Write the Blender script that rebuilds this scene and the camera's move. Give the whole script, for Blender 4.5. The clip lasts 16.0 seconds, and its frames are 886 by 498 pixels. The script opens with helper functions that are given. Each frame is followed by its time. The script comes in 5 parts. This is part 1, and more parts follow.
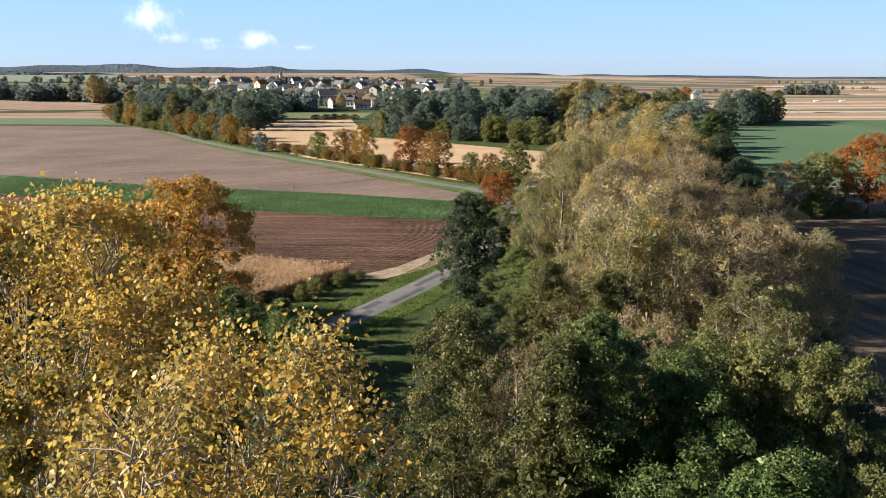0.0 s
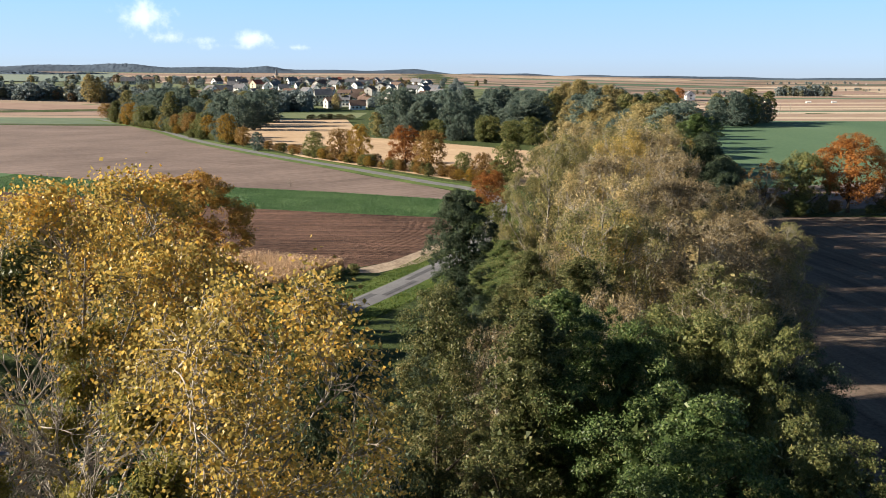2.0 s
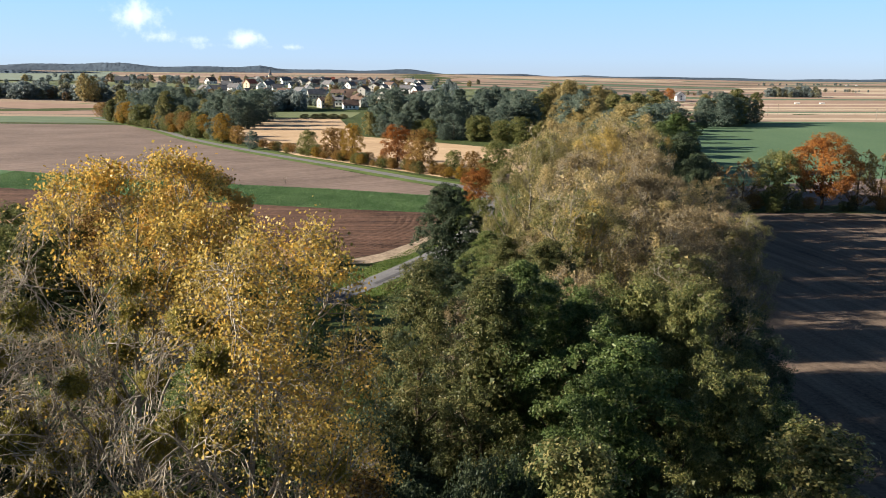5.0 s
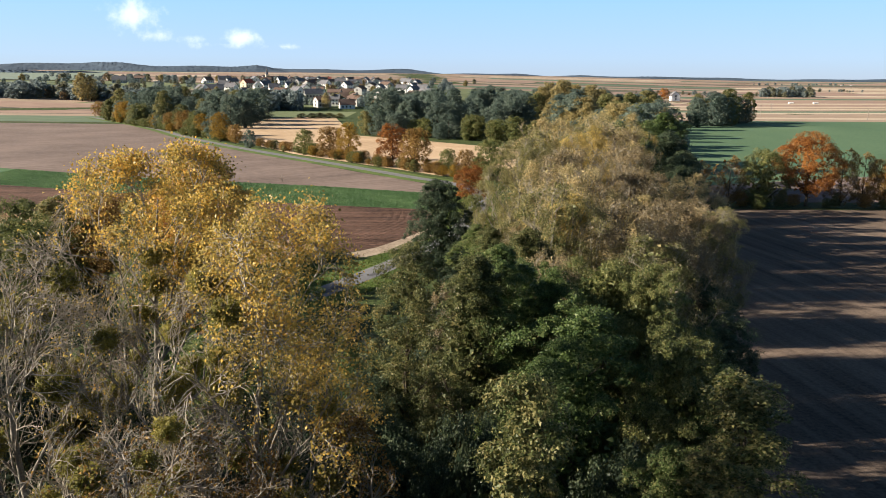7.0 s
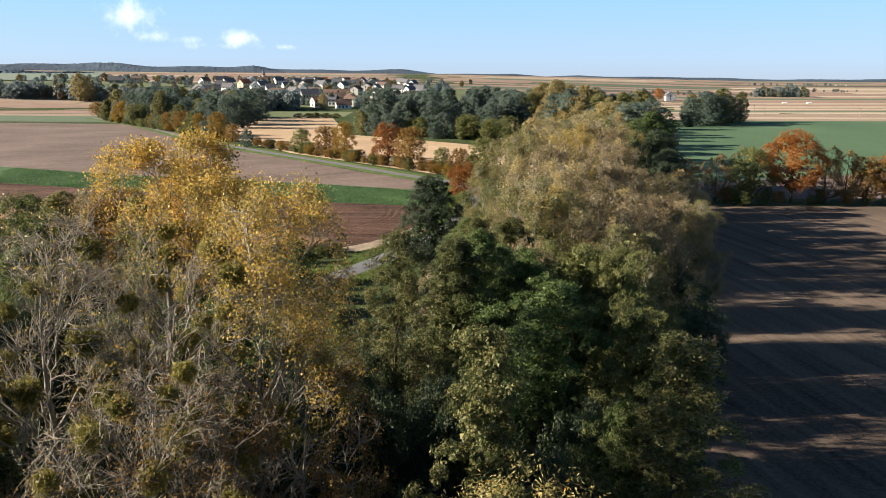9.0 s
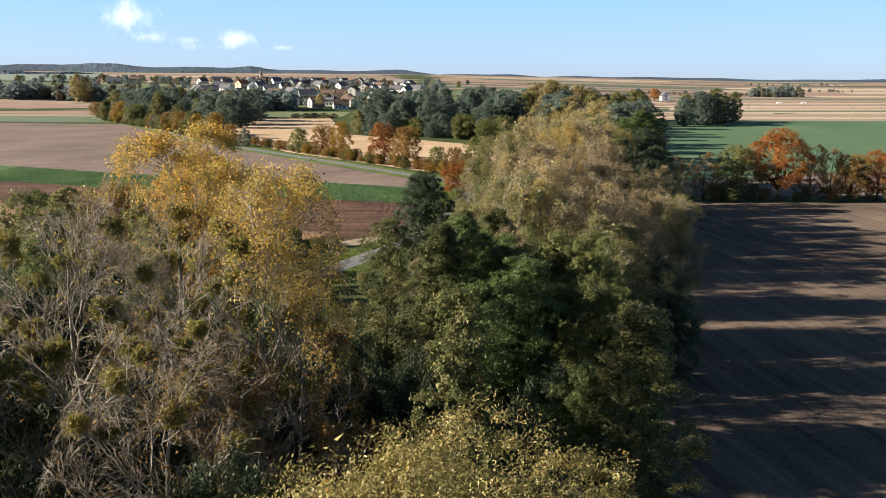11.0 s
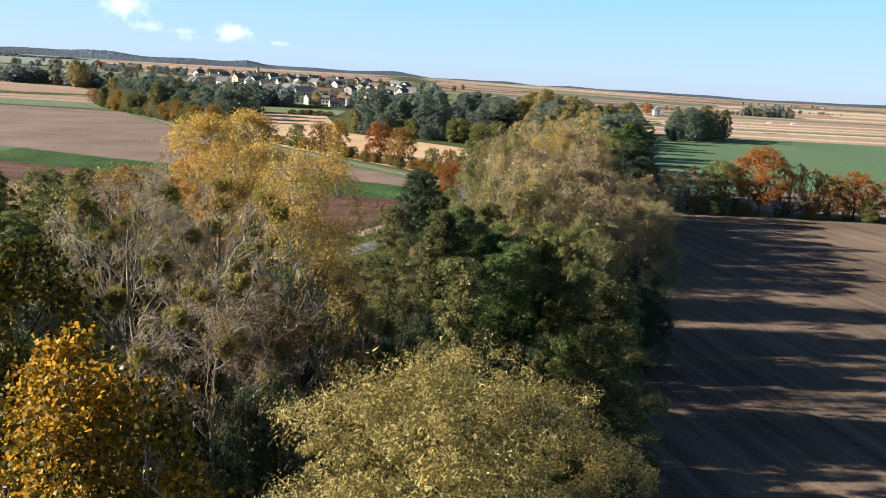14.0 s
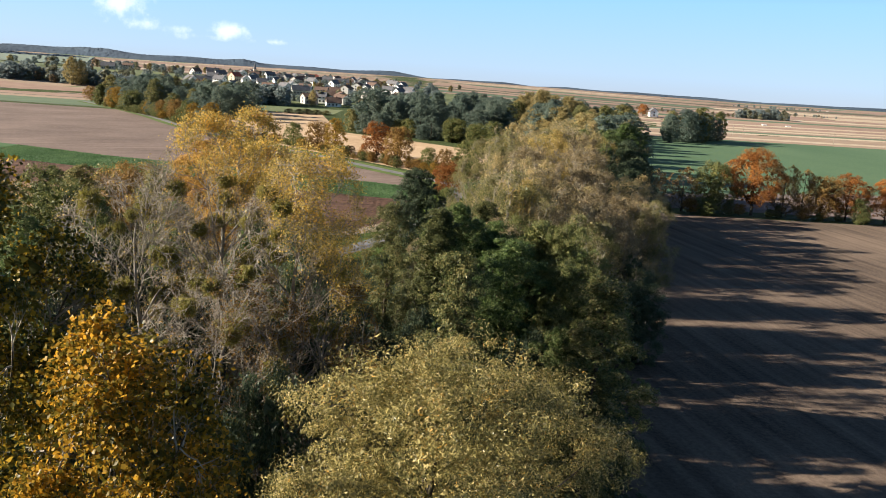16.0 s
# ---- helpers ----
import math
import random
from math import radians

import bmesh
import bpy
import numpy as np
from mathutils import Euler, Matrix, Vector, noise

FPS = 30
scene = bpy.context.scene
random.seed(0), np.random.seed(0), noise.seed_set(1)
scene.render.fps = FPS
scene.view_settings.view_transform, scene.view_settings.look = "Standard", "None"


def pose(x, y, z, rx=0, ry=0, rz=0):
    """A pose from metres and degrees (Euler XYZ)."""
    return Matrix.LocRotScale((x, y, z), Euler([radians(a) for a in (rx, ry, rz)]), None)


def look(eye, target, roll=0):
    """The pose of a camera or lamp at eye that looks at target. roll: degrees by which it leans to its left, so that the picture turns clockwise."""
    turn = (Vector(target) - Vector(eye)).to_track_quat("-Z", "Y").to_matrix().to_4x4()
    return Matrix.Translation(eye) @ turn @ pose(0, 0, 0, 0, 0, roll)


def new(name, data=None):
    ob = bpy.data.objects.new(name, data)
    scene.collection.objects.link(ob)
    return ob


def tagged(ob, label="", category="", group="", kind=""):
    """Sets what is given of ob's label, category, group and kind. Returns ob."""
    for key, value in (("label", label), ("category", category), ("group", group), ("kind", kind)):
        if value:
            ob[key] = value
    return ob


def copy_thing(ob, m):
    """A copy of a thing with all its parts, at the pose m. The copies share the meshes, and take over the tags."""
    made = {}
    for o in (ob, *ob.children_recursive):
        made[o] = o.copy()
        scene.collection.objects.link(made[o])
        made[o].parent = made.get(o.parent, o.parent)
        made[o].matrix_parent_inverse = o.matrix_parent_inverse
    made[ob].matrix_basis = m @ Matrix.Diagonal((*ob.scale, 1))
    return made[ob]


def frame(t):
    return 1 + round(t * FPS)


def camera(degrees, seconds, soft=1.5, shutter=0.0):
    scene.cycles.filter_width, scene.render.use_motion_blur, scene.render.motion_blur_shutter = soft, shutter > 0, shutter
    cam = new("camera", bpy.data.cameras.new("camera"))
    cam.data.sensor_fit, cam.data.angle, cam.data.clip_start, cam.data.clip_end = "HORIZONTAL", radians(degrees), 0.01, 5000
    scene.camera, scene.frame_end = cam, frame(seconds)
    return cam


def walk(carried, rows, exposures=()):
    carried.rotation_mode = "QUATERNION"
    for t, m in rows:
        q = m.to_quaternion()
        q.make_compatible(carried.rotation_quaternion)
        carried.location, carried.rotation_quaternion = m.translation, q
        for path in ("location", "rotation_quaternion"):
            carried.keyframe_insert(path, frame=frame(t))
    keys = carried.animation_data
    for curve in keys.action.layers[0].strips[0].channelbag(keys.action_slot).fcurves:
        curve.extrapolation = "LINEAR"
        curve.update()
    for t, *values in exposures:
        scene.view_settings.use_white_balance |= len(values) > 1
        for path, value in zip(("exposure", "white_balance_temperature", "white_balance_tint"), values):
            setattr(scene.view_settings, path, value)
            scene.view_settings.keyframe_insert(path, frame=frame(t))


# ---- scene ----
cam = camera(54.9, 16.0, soft=0.3)
METRES, EYE, TILT, LEAN, TURN = 38.0, 31.0, -11.5, 0.0, 0.0
ROWS = [
    (0.0, 0.0, 0.0, 0.0, 0.0, 0.0, -0.0),
    (0.5, 0.0044, -0.0334, -0.005, -0.11, 0.01, -0.01),
    (1.0, 0.0086, -0.0664, -0.0102, -0.17, 0.01, -0.02),
    (1.5, 0.0128, -0.0989, -0.0158, -0.24, 0.02, -0.05),
    (2.0, 0.0167, -0.1313, -0.0216, -0.31, 0.02, -0.07),
    (2.5, 0.0208, -0.1637, -0.0276, -0.4, 0.02, -0.1),
    (3.0, 0.0246, -0.196, -0.0336, -0.49, 0.03, -0.12),
    (3.5, 0.0281, -0.228, -0.0399, -0.56, 0.03, -0.14),
    (4.0, 0.0314, -0.2606, -0.0462, -0.63, 0.03, -0.16),
    (6.5, 0.0519, -0.4232, -0.0764, -0.94, 0.02, -0.15),
    (7.0, 0.0571, -0.4559, -0.0835, -0.99, 0.01, -0.16),
    (7.5, 0.0623, -0.4882, -0.0914, -1.05, 0.01, -0.13),
    (8.0, 0.0673, -0.5207, -0.0991, -1.09, 0.01, -0.11),
    (8.5, 0.0725, -0.5536, -0.1061, -1.14, 0.01, -0.11),
    (9.0, 0.0776, -0.587, -0.1133, -1.19, 0.03, -0.08),
    (11.5, 0.1045, -0.7533, -0.1508, -1.39, 0.07, -0.05),
    (12.0, 0.1092, -0.7851, -0.157, -2.82, 0.24, -7.08),
    (12.5, 0.1062, -0.8162, -0.1632, -3.6, 0.43, -10.61),
    (13.0, 0.0943, -0.8482, -0.1701, -2.59, 0.32, -5.24),
    (13.5, 0.0804, -0.8814, -0.1776, -2.23, 0.32, -3.18),
    (14.0, 0.0663, -0.9161, -0.1855, -2.2, 0.34, -2.71),
    (14.5, 0.0561, -0.9436, -0.1913, -0.31, 0.37, 6.99),
    (15.0, 0.0555, -0.9552, -0.1943, -1.08, 0.43, 3.42),
    (15.5, 0.0586, -0.9592, -0.1949, -1.99, 0.39, -0.73),
    (16.0, 0.0612, -0.9603, -0.1942, -2.51, 0.36, -3.06),
]
walk(cam, [(t, pose(0, 0, EYE, TILT, LEAN, TURN) @ pose(METRES * x, METRES * y, METRES * z, 90 + pitch, roll, yaw)) for t, x, y, z, yaw, pitch, roll in ROWS],
     [(0.0, 1.38), (12.0, 1.38), (13.0, 1.50), (15.0, 1.45), (16.0, 1.43)])

# ---- world, sun, exposure ----
SUN_EL, SUN_AZ = 21.3, -91.0      # degrees; azimuth from +y, clockwise seen from above

world = bpy.data.worlds.new("sky")
scene.world = world
world.use_nodes = True


def node(tree, kind, inputs=None, **props):
    n = tree.nodes.new(kind)
    for k, v in props.items():
        setattr(n, k, v)
    for k, v in (inputs or {}).items():
        s = n.inputs[k]
        if isinstance(v, bpy.types.NodeSocket):
            tree.links.new(v, s)
        else:
            s.default_value = v
    return n


def ramp(tree, fac, stops):
    n = tree.nodes.new("ShaderNodeValToRGB")
    tree.links.new(fac, n.inputs[0])
    e = n.color_ramp.elements
    while len(e) < len(stops):
        e.new(0.5)
    for el, (p, c) in zip(e, stops):
        el.position, el.color = p, (*c, 1)
    return n.outputs[0]


def mixed(t, fac, a, b, mode="MIX"):
    n = t.nodes.new("ShaderNodeMix")
    n.data_type, n.blend_type = "RGBA", mode
    for s in n.inputs:
        if s.type == "RGBA":
            v = a if s.name == "A" else b
            if isinstance(v, bpy.types.NodeSocket):
                t.links.new(v, s)
            else:
                s.default_value = (*v, 1)
    f = n.inputs[0]
    if isinstance(fac, bpy.types.NodeSocket):
        t.links.new(fac, f)
    else:
        f.default_value = fac
    return [o for o in n.outputs if o.type == "RGBA"][0]


def build_world():
    t = world.node_tree
    t.nodes.clear()
    sky = node(t, "ShaderNodeTexSky", sky_type="NISHITA", sun_disc=False, sun_elevation=radians(SUN_EL),
               sun_rotation=radians(SUN_AZ), altitude=200.0, air_density=1.0, dust_density=0.25, ozone_density=2.5)
    co = node(t, "ShaderNodeTexCoord").outputs["Generated"]
    # two small fair-weather clouds low over the hills
    mask = None
    for (cx, cy, cz), size in CLOUDS:
        d = node(t, "ShaderNodeVectorMath", {0: co, 1: (cx, cy, cz)}, operation="SUBTRACT").outputs[0]
        d = node(t, "ShaderNodeVectorMath", {0: d, 1: (1 / size[0], 1 / size[0], 1 / size[1])}, operation="MULTIPLY").outputs[0]
        l = node(t, "ShaderNodeVectorMath", {0: d}, operation="LENGTH").outputs["Value"]
        m = node(t, "ShaderNodeMath", {0: size[2], 1: l}, operation="SUBTRACT").outputs[0]
        mask = m if mask is None else node(t, "ShaderNodeMath", {0: mask, 1: m}, operation="MAXIMUM").outputs[0]
    nz = node(t, "ShaderNodeTexNoise", {"Vector": co, "Scale": 55.0, "Detail": 6.0, "Roughness": 0.6}).outputs[0]
    nz = node(t, "ShaderNodeMath", {0: nz, 1: 0.5}, operation="SUBTRACT").outputs[0]
    nz = node(t, "ShaderNodeMath", {0: nz, 1: 1.9}, operation="MULTIPLY").outputs[0]
    m = node(t, "ShaderNodeMath", {0: mask, 1: nz}, operation="ADD").outputs[0]
    m = node(t, "ShaderNodeMapRange", {"Value": m, "From Min": 0.0, "From Max": 0.95, "To Max": 0.5}, interpolation_type="SMOOTHSTEP").outputs[0]
    # clear autumn air: a pale blue band over the land that deepens upwards
    z = node(t, "ShaderNodeSeparateXYZ", {0: co}).outputs[2]
    band = ramp(t, node(t, "ShaderNodeMapRange", {"Value": z, "From Max": 0.5}).outputs[0],
                [(0.0, (0.37, 0.49, 0.66)), (0.04, (0.36, 0.53, 0.76)), (0.2, (0.26, 0.52, 0.86)), (0.42, (0.05, 0.10, 0.19)), (1.0, (0.022, 0.050, 0.105))])
    band = node(t, "ShaderNodeVectorMath", {0: band, 3: SKY_GAIN}, operation="SCALE").outputs[0]
    blue = mixed(t, 0.90, sky.outputs[0], band)
    col = mixed(t, m, blue, (5.9, 6.0, 6.2))
    bg = node(t, "ShaderNodeBackground", {"Color": col, "Strength": 0.10})
    t.links.new(bg.outputs[0], node(t, "ShaderNodeOutputWorld").inputs[0])


SKY_GAIN = 4.95
CLOUDS = [((-0.316, 0.947, 0.061), (0.036, 0.027, 0.90)), ((-0.208, 0.977, 0.039), (0.032, 0.013, 0.86)), ((-0.297, 0.954, 0.040), (0.050, 0.015, 0.54)),
          ((-0.262, 0.964, 0.038), (0.060, 0.013, 0.45)), ((-0.160, 0.986, 0.031), (0.070, 0.010, 0.36)), ((-0.230, 0.972, 0.032), (0.110, 0.012, 0.36))]
build_world()

sun = new("sun", bpy.data.lights.new("sun", "SUN"))
sun.data.energy, sun.data.angle, sun.data.color = 5.0, radians(0.6), (1.0, 0.885, 0.74)
sd = Vector((math.sin(radians(SUN_AZ)) * math.cos(radians(SUN_EL)), math.cos(radians(SUN_AZ)) * math.cos(radians(SUN_EL)), math.sin(radians(SUN_EL))))
sun.matrix_basis = look(sd * 100, (0, 0, 0))


# ---- materials ----
def material(name):
    m = bpy.data.materials.new(name)
    m.use_nodes = True
    m.node_tree.nodes.clear()
    return m, m.node_tree


def finish(t, shader):
    t.links.new(shader, node(t, "ShaderNodeOutputMaterial").inputs[0])


def noise_of(t, co, scale, detail=4.0, rough=0.55):
    return node(t, "ShaderNodeTexNoise", {"Vector": co, "Scale": scale, "Detail": detail, "Roughness": rough}).outputs[0]


def leaf_mat(name, stops, through_light=0.34, patch=0.5, rough=0.45):
    """Leaves: each leaf takes its own tone, and whole sprays vary together."""
    m, t = material(name)
    geo = node(t, "ShaderNodeNewGeometry").outputs["Random Per Island"]
    co = node(t, "ShaderNodeTexCoord").outputs["Object"]
    n = noise_of(t, co, patch, 3.0)
    n = node(t, "ShaderNodeMapRange", {"Value": n, "From Min": 0.3, "From Max": 0.7, "To Min": -0.3, "To Max": 0.3}).outputs[0]
    own = node(t, "ShaderNodeObjectInfo").outputs["Random"]
    own = node(t, "ShaderNodeMath", {0: own, 1: 0.42}, operation="MULTIPLY").outputs[0]
    own = node(t, "ShaderNodeMath", {0: own, 1: 0.21}, operation="SUBTRACT").outputs[0]
    f = node(t, "ShaderNodeMath", {0: geo, 1: n}, operation="ADD").outputs[0]
    f = node(t, "ShaderNodeMath", {0: f, 1: own}, operation="ADD").outputs[0]
    c = ramp(t, f, stops)
    b = node(t, "ShaderNodeBsdfPrincipled", {"Base Color": c, "Roughness": rough, "Specular IOR Level": 0.2})
    tr = node(t, "ShaderNodeBsdfTranslucent", {"Color": c})
    mx = node(t, "ShaderNodeMixShader", {0: through_light, 1: b.outputs[0], 2: tr.outputs[0]})
    finish(t, mx.outputs[0])
    return m


def rough_mat(name, dark, light, scale, rough=0.9, bump=0.3, fine=None, dist=0.05, coords="Object", stretch=None):
    """A matt surface with broad stains, fine grain and relief."""
    m, t = material(name)
    co = node(t, "ShaderNodeTexCoord").outputs[coords]
    if stretch:
        co = node(t, "ShaderNodeMapping", {"Vector": co, "Scale": stretch}).outputs[0]
    a = noise_of(t, co, scale, 5.0)
    b = noise_of(t, co, fine or scale * 12, 6.0, 0.65)
    f = node(t, "ShaderNodeMath", {0: a, 1: b}, operation="ADD").outputs[0]
    f = node(t, "ShaderNodeMapRange", {"Value": f, "From Min": 0.75, "From Max": 1.25}).outputs[0]
    c = mixed(t, f, dark, light)
    bm = node(t, "ShaderNodeBump", {"Height": b, "Strength": bump, "Distance": dist})
    p = node(t, "ShaderNodeBsdfPrincipled", {"Base Color": c, "Roughness": rough, "Normal": bm.outputs[0], "Specular IOR Level": 0.25})
    finish(t, p.outputs[0])
    return m


def soil_mat(name, dark, light, turn, row=0.8, relief=0.12, rows=0.5, lump=2.2, lo=1.1, hi=1.9):
    """Worked soil: drill rows or furrows along one direction, clods, and broad damp stains."""
    m, t = material(name)
    co = node(t, "ShaderNodeTexCoord").outputs["Object"]
    mp = node(t, "ShaderNodeMapping", {"Vector": co, "Rotation": (0, 0, radians(turn))}).outputs[0]
    w = node(t, "ShaderNodeTexWave", {"Vector": mp, "Scale": 0.314 / row, "Distortion": 1.2, "Detail": 3.0, "Detail Scale": 2.0}, bands_direction="Y").outputs[1]
    st = node(t, "ShaderNodeMapping", {"Vector": mp, "Scale": (0.05, 1.2, 1)}).outputs[0]
    streak = noise_of(t, st, 0.5, 4.0)
    clod = noise_of(t, co, lump, 7.0, 0.7)
    broad = noise_of(t, co, 0.03, 4.0)
    f = node(t, "ShaderNodeMath", {0: streak, 1: clod}, operation="ADD").outputs[0]
    f = node(t, "ShaderNodeMath", {0: f, 1: broad}, operation="ADD").outputs[0]
    f = node(t, "ShaderNodeMapRange", {"Value": f, "From Min": lo, "From Max": hi}).outputs[0]
    c = mixed(t, f, dark, light)
    wm = node(t, "ShaderNodeMath", {0: w, 1: rows}, operation="MULTIPLY").outputs[0]
    hgt = node(t, "ShaderNodeMath", {0: wm, 1: clod}, operation="ADD").outputs[0]
    bm = node(t, "ShaderNodeBump", {"Height": hgt, "Strength": 0.8, "Distance": relief})
    p = node(t, "ShaderNodeBsdfPrincipled", {"Base Color": c, "Roughness": 0.95, "Normal": bm.outputs[0], "Specular IOR Level": 0.15})
    finish(t, p.outputs[0])
    return m


M_BARK = rough_mat("bark", (0.035, 0.028, 0.020), (0.12, 0.10, 0.075), 1.5, bump=0.6)
M_BARK_PALE = rough_mat("pale_bark", (0.13, 0.118, 0.098), (0.36, 0.33, 0.285), 1.2, bump=0.5)
M_TWIG = rough_mat("grey_twigs", (0.175, 0.152, 0.122), (0.41, 0.365, 0.30), 1.0)
M_TWIG_DARK = rough_mat("olive_grey_twigs", (0.18, 0.160, 0.118), (0.41, 0.365, 0.28), 1.0)
M_ALDER = leaf_mat("alder_leaves", [(0.0, (0.048, 0.083, 0.026)), (0.45, (0.106, 0.154, 0.047)), (0.8, (0.187, 0.234, 0.084)), (1.0, (0.301, 0.297, 0.123))])
M_ALDER_DARK = leaf_mat("dark_alder_leaves", [(0.0, (0.032, 0.052, 0.032)), (0.5, (0.066, 0.094, 0.052)), (1.0, (0.13, 0.152, 0.080))])
M_OLIVE = leaf_mat("olive_leaves", [(0.0, (0.080, 0.097, 0.035)), (0.4, (0.165, 0.175, 0.065)), (0.75, (0.271, 0.254, 0.106)), (1.0, (0.401, 0.330, 0.147))], through_light=0.44)
# M_OLIVE darkened: the poplars' shade on the belt is put into the colour
M_OLIVE_DARKENED = leaf_mat("darkened_olive_leaves", [(0.0, (0.053, 0.068, 0.024)), (0.4, (0.112, 0.123, 0.043)), (0.75, (0.186, 0.179, 0.072)), (1.0, (0.288, 0.240, 0.102))])
M_SLIM = leaf_mat("light_olive_alder_leaves", [(0.0, (0.044, 0.060, 0.021)), (0.4, (0.091, 0.108, 0.038)), (0.75, (0.162, 0.169, 0.063)), (1.0, (0.266, 0.237, 0.095))])
M_BEIGE = leaf_mat("fading_willow_leaves", [(0.0, (0.195, 0.175, 0.078)), (0.4, (0.372, 0.309, 0.144)), (0.8, (0.566, 0.454, 0.230)), (1.0, (0.720, 0.555, 0.289))], through_light=0.44)
M_BROWNISH = leaf_mat("grey_brown_leaves", [(0.0, (0.125, 0.104, 0.060)), (0.4, (0.252, 0.198, 0.112)), (0.8, (0.387, 0.305, 0.169)), (1.0, (0.503, 0.387, 0.203))], through_light=0.44)
M_OCHRE = leaf_mat("ochre_willow_leaves", [(0.0, (0.165, 0.142, 0.047)), (0.4, (0.319, 0.254, 0.080)), (0.8, (0.496, 0.378, 0.124)), (1.0, (0.649, 0.472, 0.153))], through_light=0.44)
M_WILLOW = leaf_mat("yellow_green_willow_leaves", [(0.0, (0.135, 0.128, 0.048)), (0.35, (0.285, 0.245, 0.086)), (0.7, (0.45, 0.375, 0.145)), (0.92, (0.60, 0.49, 0.22)), (1.0, (0.64, 0.36, 0.07))], rough=0.35)
M_YELLOW = leaf_mat("golden_poplar_leaves", [(0.0, (0.20, 0.162, 0.050)), (0.4, (0.42, 0.320, 0.090)), (0.75, (0.61, 0.445, 0.120)), (1.0, (0.71, 0.43, 0.085))], through_light=0.44, rough=0.4)
M_MAPLE = leaf_mat("orange_maple_leaves", [(0.0, (0.059, 0.059, 0.012)), (0.4, (0.169, 0.128, 0.020)), (0.75, (0.455, 0.262, 0.028)), (1.0, (0.633, 0.336, 0.032))], through_light=0.40, rough=0.4, patch=0.28)
M_YELLOWGREEN = leaf_mat("yellowing_maple_leaves", [(0.0, (0.035, 0.044, 0.011)), (0.45, (0.075, 0.077, 0.016)), (0.8, (0.202, 0.153, 0.019)), (1.0, (0.404, 0.263, 0.026))], rough=0.4, patch=0.28)
M_OAK = leaf_mat("brown_oak_leaves", [(0.0, (0.18, 0.112, 0.036)), (0.5, (0.40, 0.235, 0.058)), (1.0, (0.62, 0.38, 0.09))])
M_ORANGE = leaf_mat("orange_leaves", [(0.0, (0.15, 0.060, 0.018)), (0.5, (0.34, 0.135, 0.034)), (1.0, (0.50, 0.225, 0.055))], through_light=0.35)
M_GREEN = leaf_mat("fresh_green_leaves", [(0.0, (0.071, 0.092, 0.030)), (0.5, (0.146, 0.163, 0.055)), (1.0, (0.274, 0.261, 0.097))])
# the ridge's blue distance haze is put into this canopy colour
M_FARWOOD = rough_mat("hazed_woodland_canopy", (0.046, 0.074, 0.110), (0.070, 0.102, 0.138), 0.010, fine=0.05, bump=0.1, dist=3.0)
M_MISTLE = leaf_mat("mistletoe_leaves", [(0.0, (0.134, 0.126, 0.030)), (0.5, (0.235, 0.213, 0.046)), (1.0, (0.351, 0.301, 0.084))], through_light=0.4)
M_CORN = leaf_mat("dry_maize", [(0, (0.260, 0.165, 0.090)), (0.5, (0.500, 0.345, 0.205)), (1, (0.72, 0.54, 0.36))], through_light=0.25, patch=0.15)
M_GRASSBLADE = leaf_mat("grass_blades", [(0.0, (0.035, 0.062, 0.010)), (0.5, (0.075, 0.125, 0.018)), (1.0, (0.15, 0.17, 0.04))], through_light=0.25, patch=0.2)

M_RUST = leaf_mat("rust_leaves", [(0.0, (0.115, 0.070, 0.024)), (0.5, (0.26, 0.150, 0.043)), (1.0, (0.42, 0.27, 0.085))])
M_CROPLEAF = leaf_mat("beet_leaves", [(0.0, (0.065, 0.135, 0.055)), (0.5, (0.12, 0.215, 0.088)), (1.0, (0.195, 0.29, 0.125))], through_light=0.3, patch=0.08)
M_FARYELLOW = leaf_mat("mustard_leaves", [(0.0, (0.12, 0.080, 0.018)), (0.5, (0.27, 0.165, 0.028)), (1.0, (0.42, 0.27, 0.048))], through_light=0.35)
# far gold and dark leaves: colours paled to carry the distance haze
M_FARGOLD = leaf_mat("hazed_golden_leaves", [(0.0, (0.21, 0.180, 0.085)), (0.5, (0.38, 0.315, 0.140)), (1.0, (0.55, 0.45, 0.21))], through_light=0.5)
M_FARDARK = leaf_mat("hazed_dark_leaves", [(0.0, (0.098, 0.140, 0.120)), (0.5, (0.140, 0.188, 0.152)), (1.0, (0.210, 0.250, 0.188))], through_light=0.5)
# air haze over the village trees is put into these pale leaf colours
M_HAZY = leaf_mat("hazed_distant_leaves", [(0.0, (0.173, 0.222, 0.228)), (0.5, (0.225, 0.273, 0.267)), (1.0, (0.300, 0.333, 0.300))], through_light=0.5)
M_HAZYOLIVE = leaf_mat("hazed_olive_leaves", [(0.0, (0.124, 0.138, 0.099)), (0.5, (0.182, 0.190, 0.127)), (1.0, (0.273, 0.260, 0.169))], through_light=0.4)
M_HAZYRUST = leaf_mat("hazed_rust_leaves", [(0.0, (0.13, 0.100, 0.066)), (0.5, (0.21, 0.155, 0.094)), (1.0, (0.31, 0.225, 0.125))], through_light=0.4)
M_MEADOW = rough_mat("pale_meadow", (0.10, 0.135, 0.060), (0.20, 0.22, 0.105), 0.01, fine=0.2, bump=0.2)
M_GROUND = rough_mat("rough_meadow", (0.018, 0.034, 0.007), (0.085, 0.115, 0.028), 0.5, fine=2.6, bump=0.9, dist=0.3)
M_GRASS = rough_mat("verge_grass", (0.050, 0.092, 0.018), (0.14, 0.19, 0.048), 0.15, fine=5.0, bump=0.6)
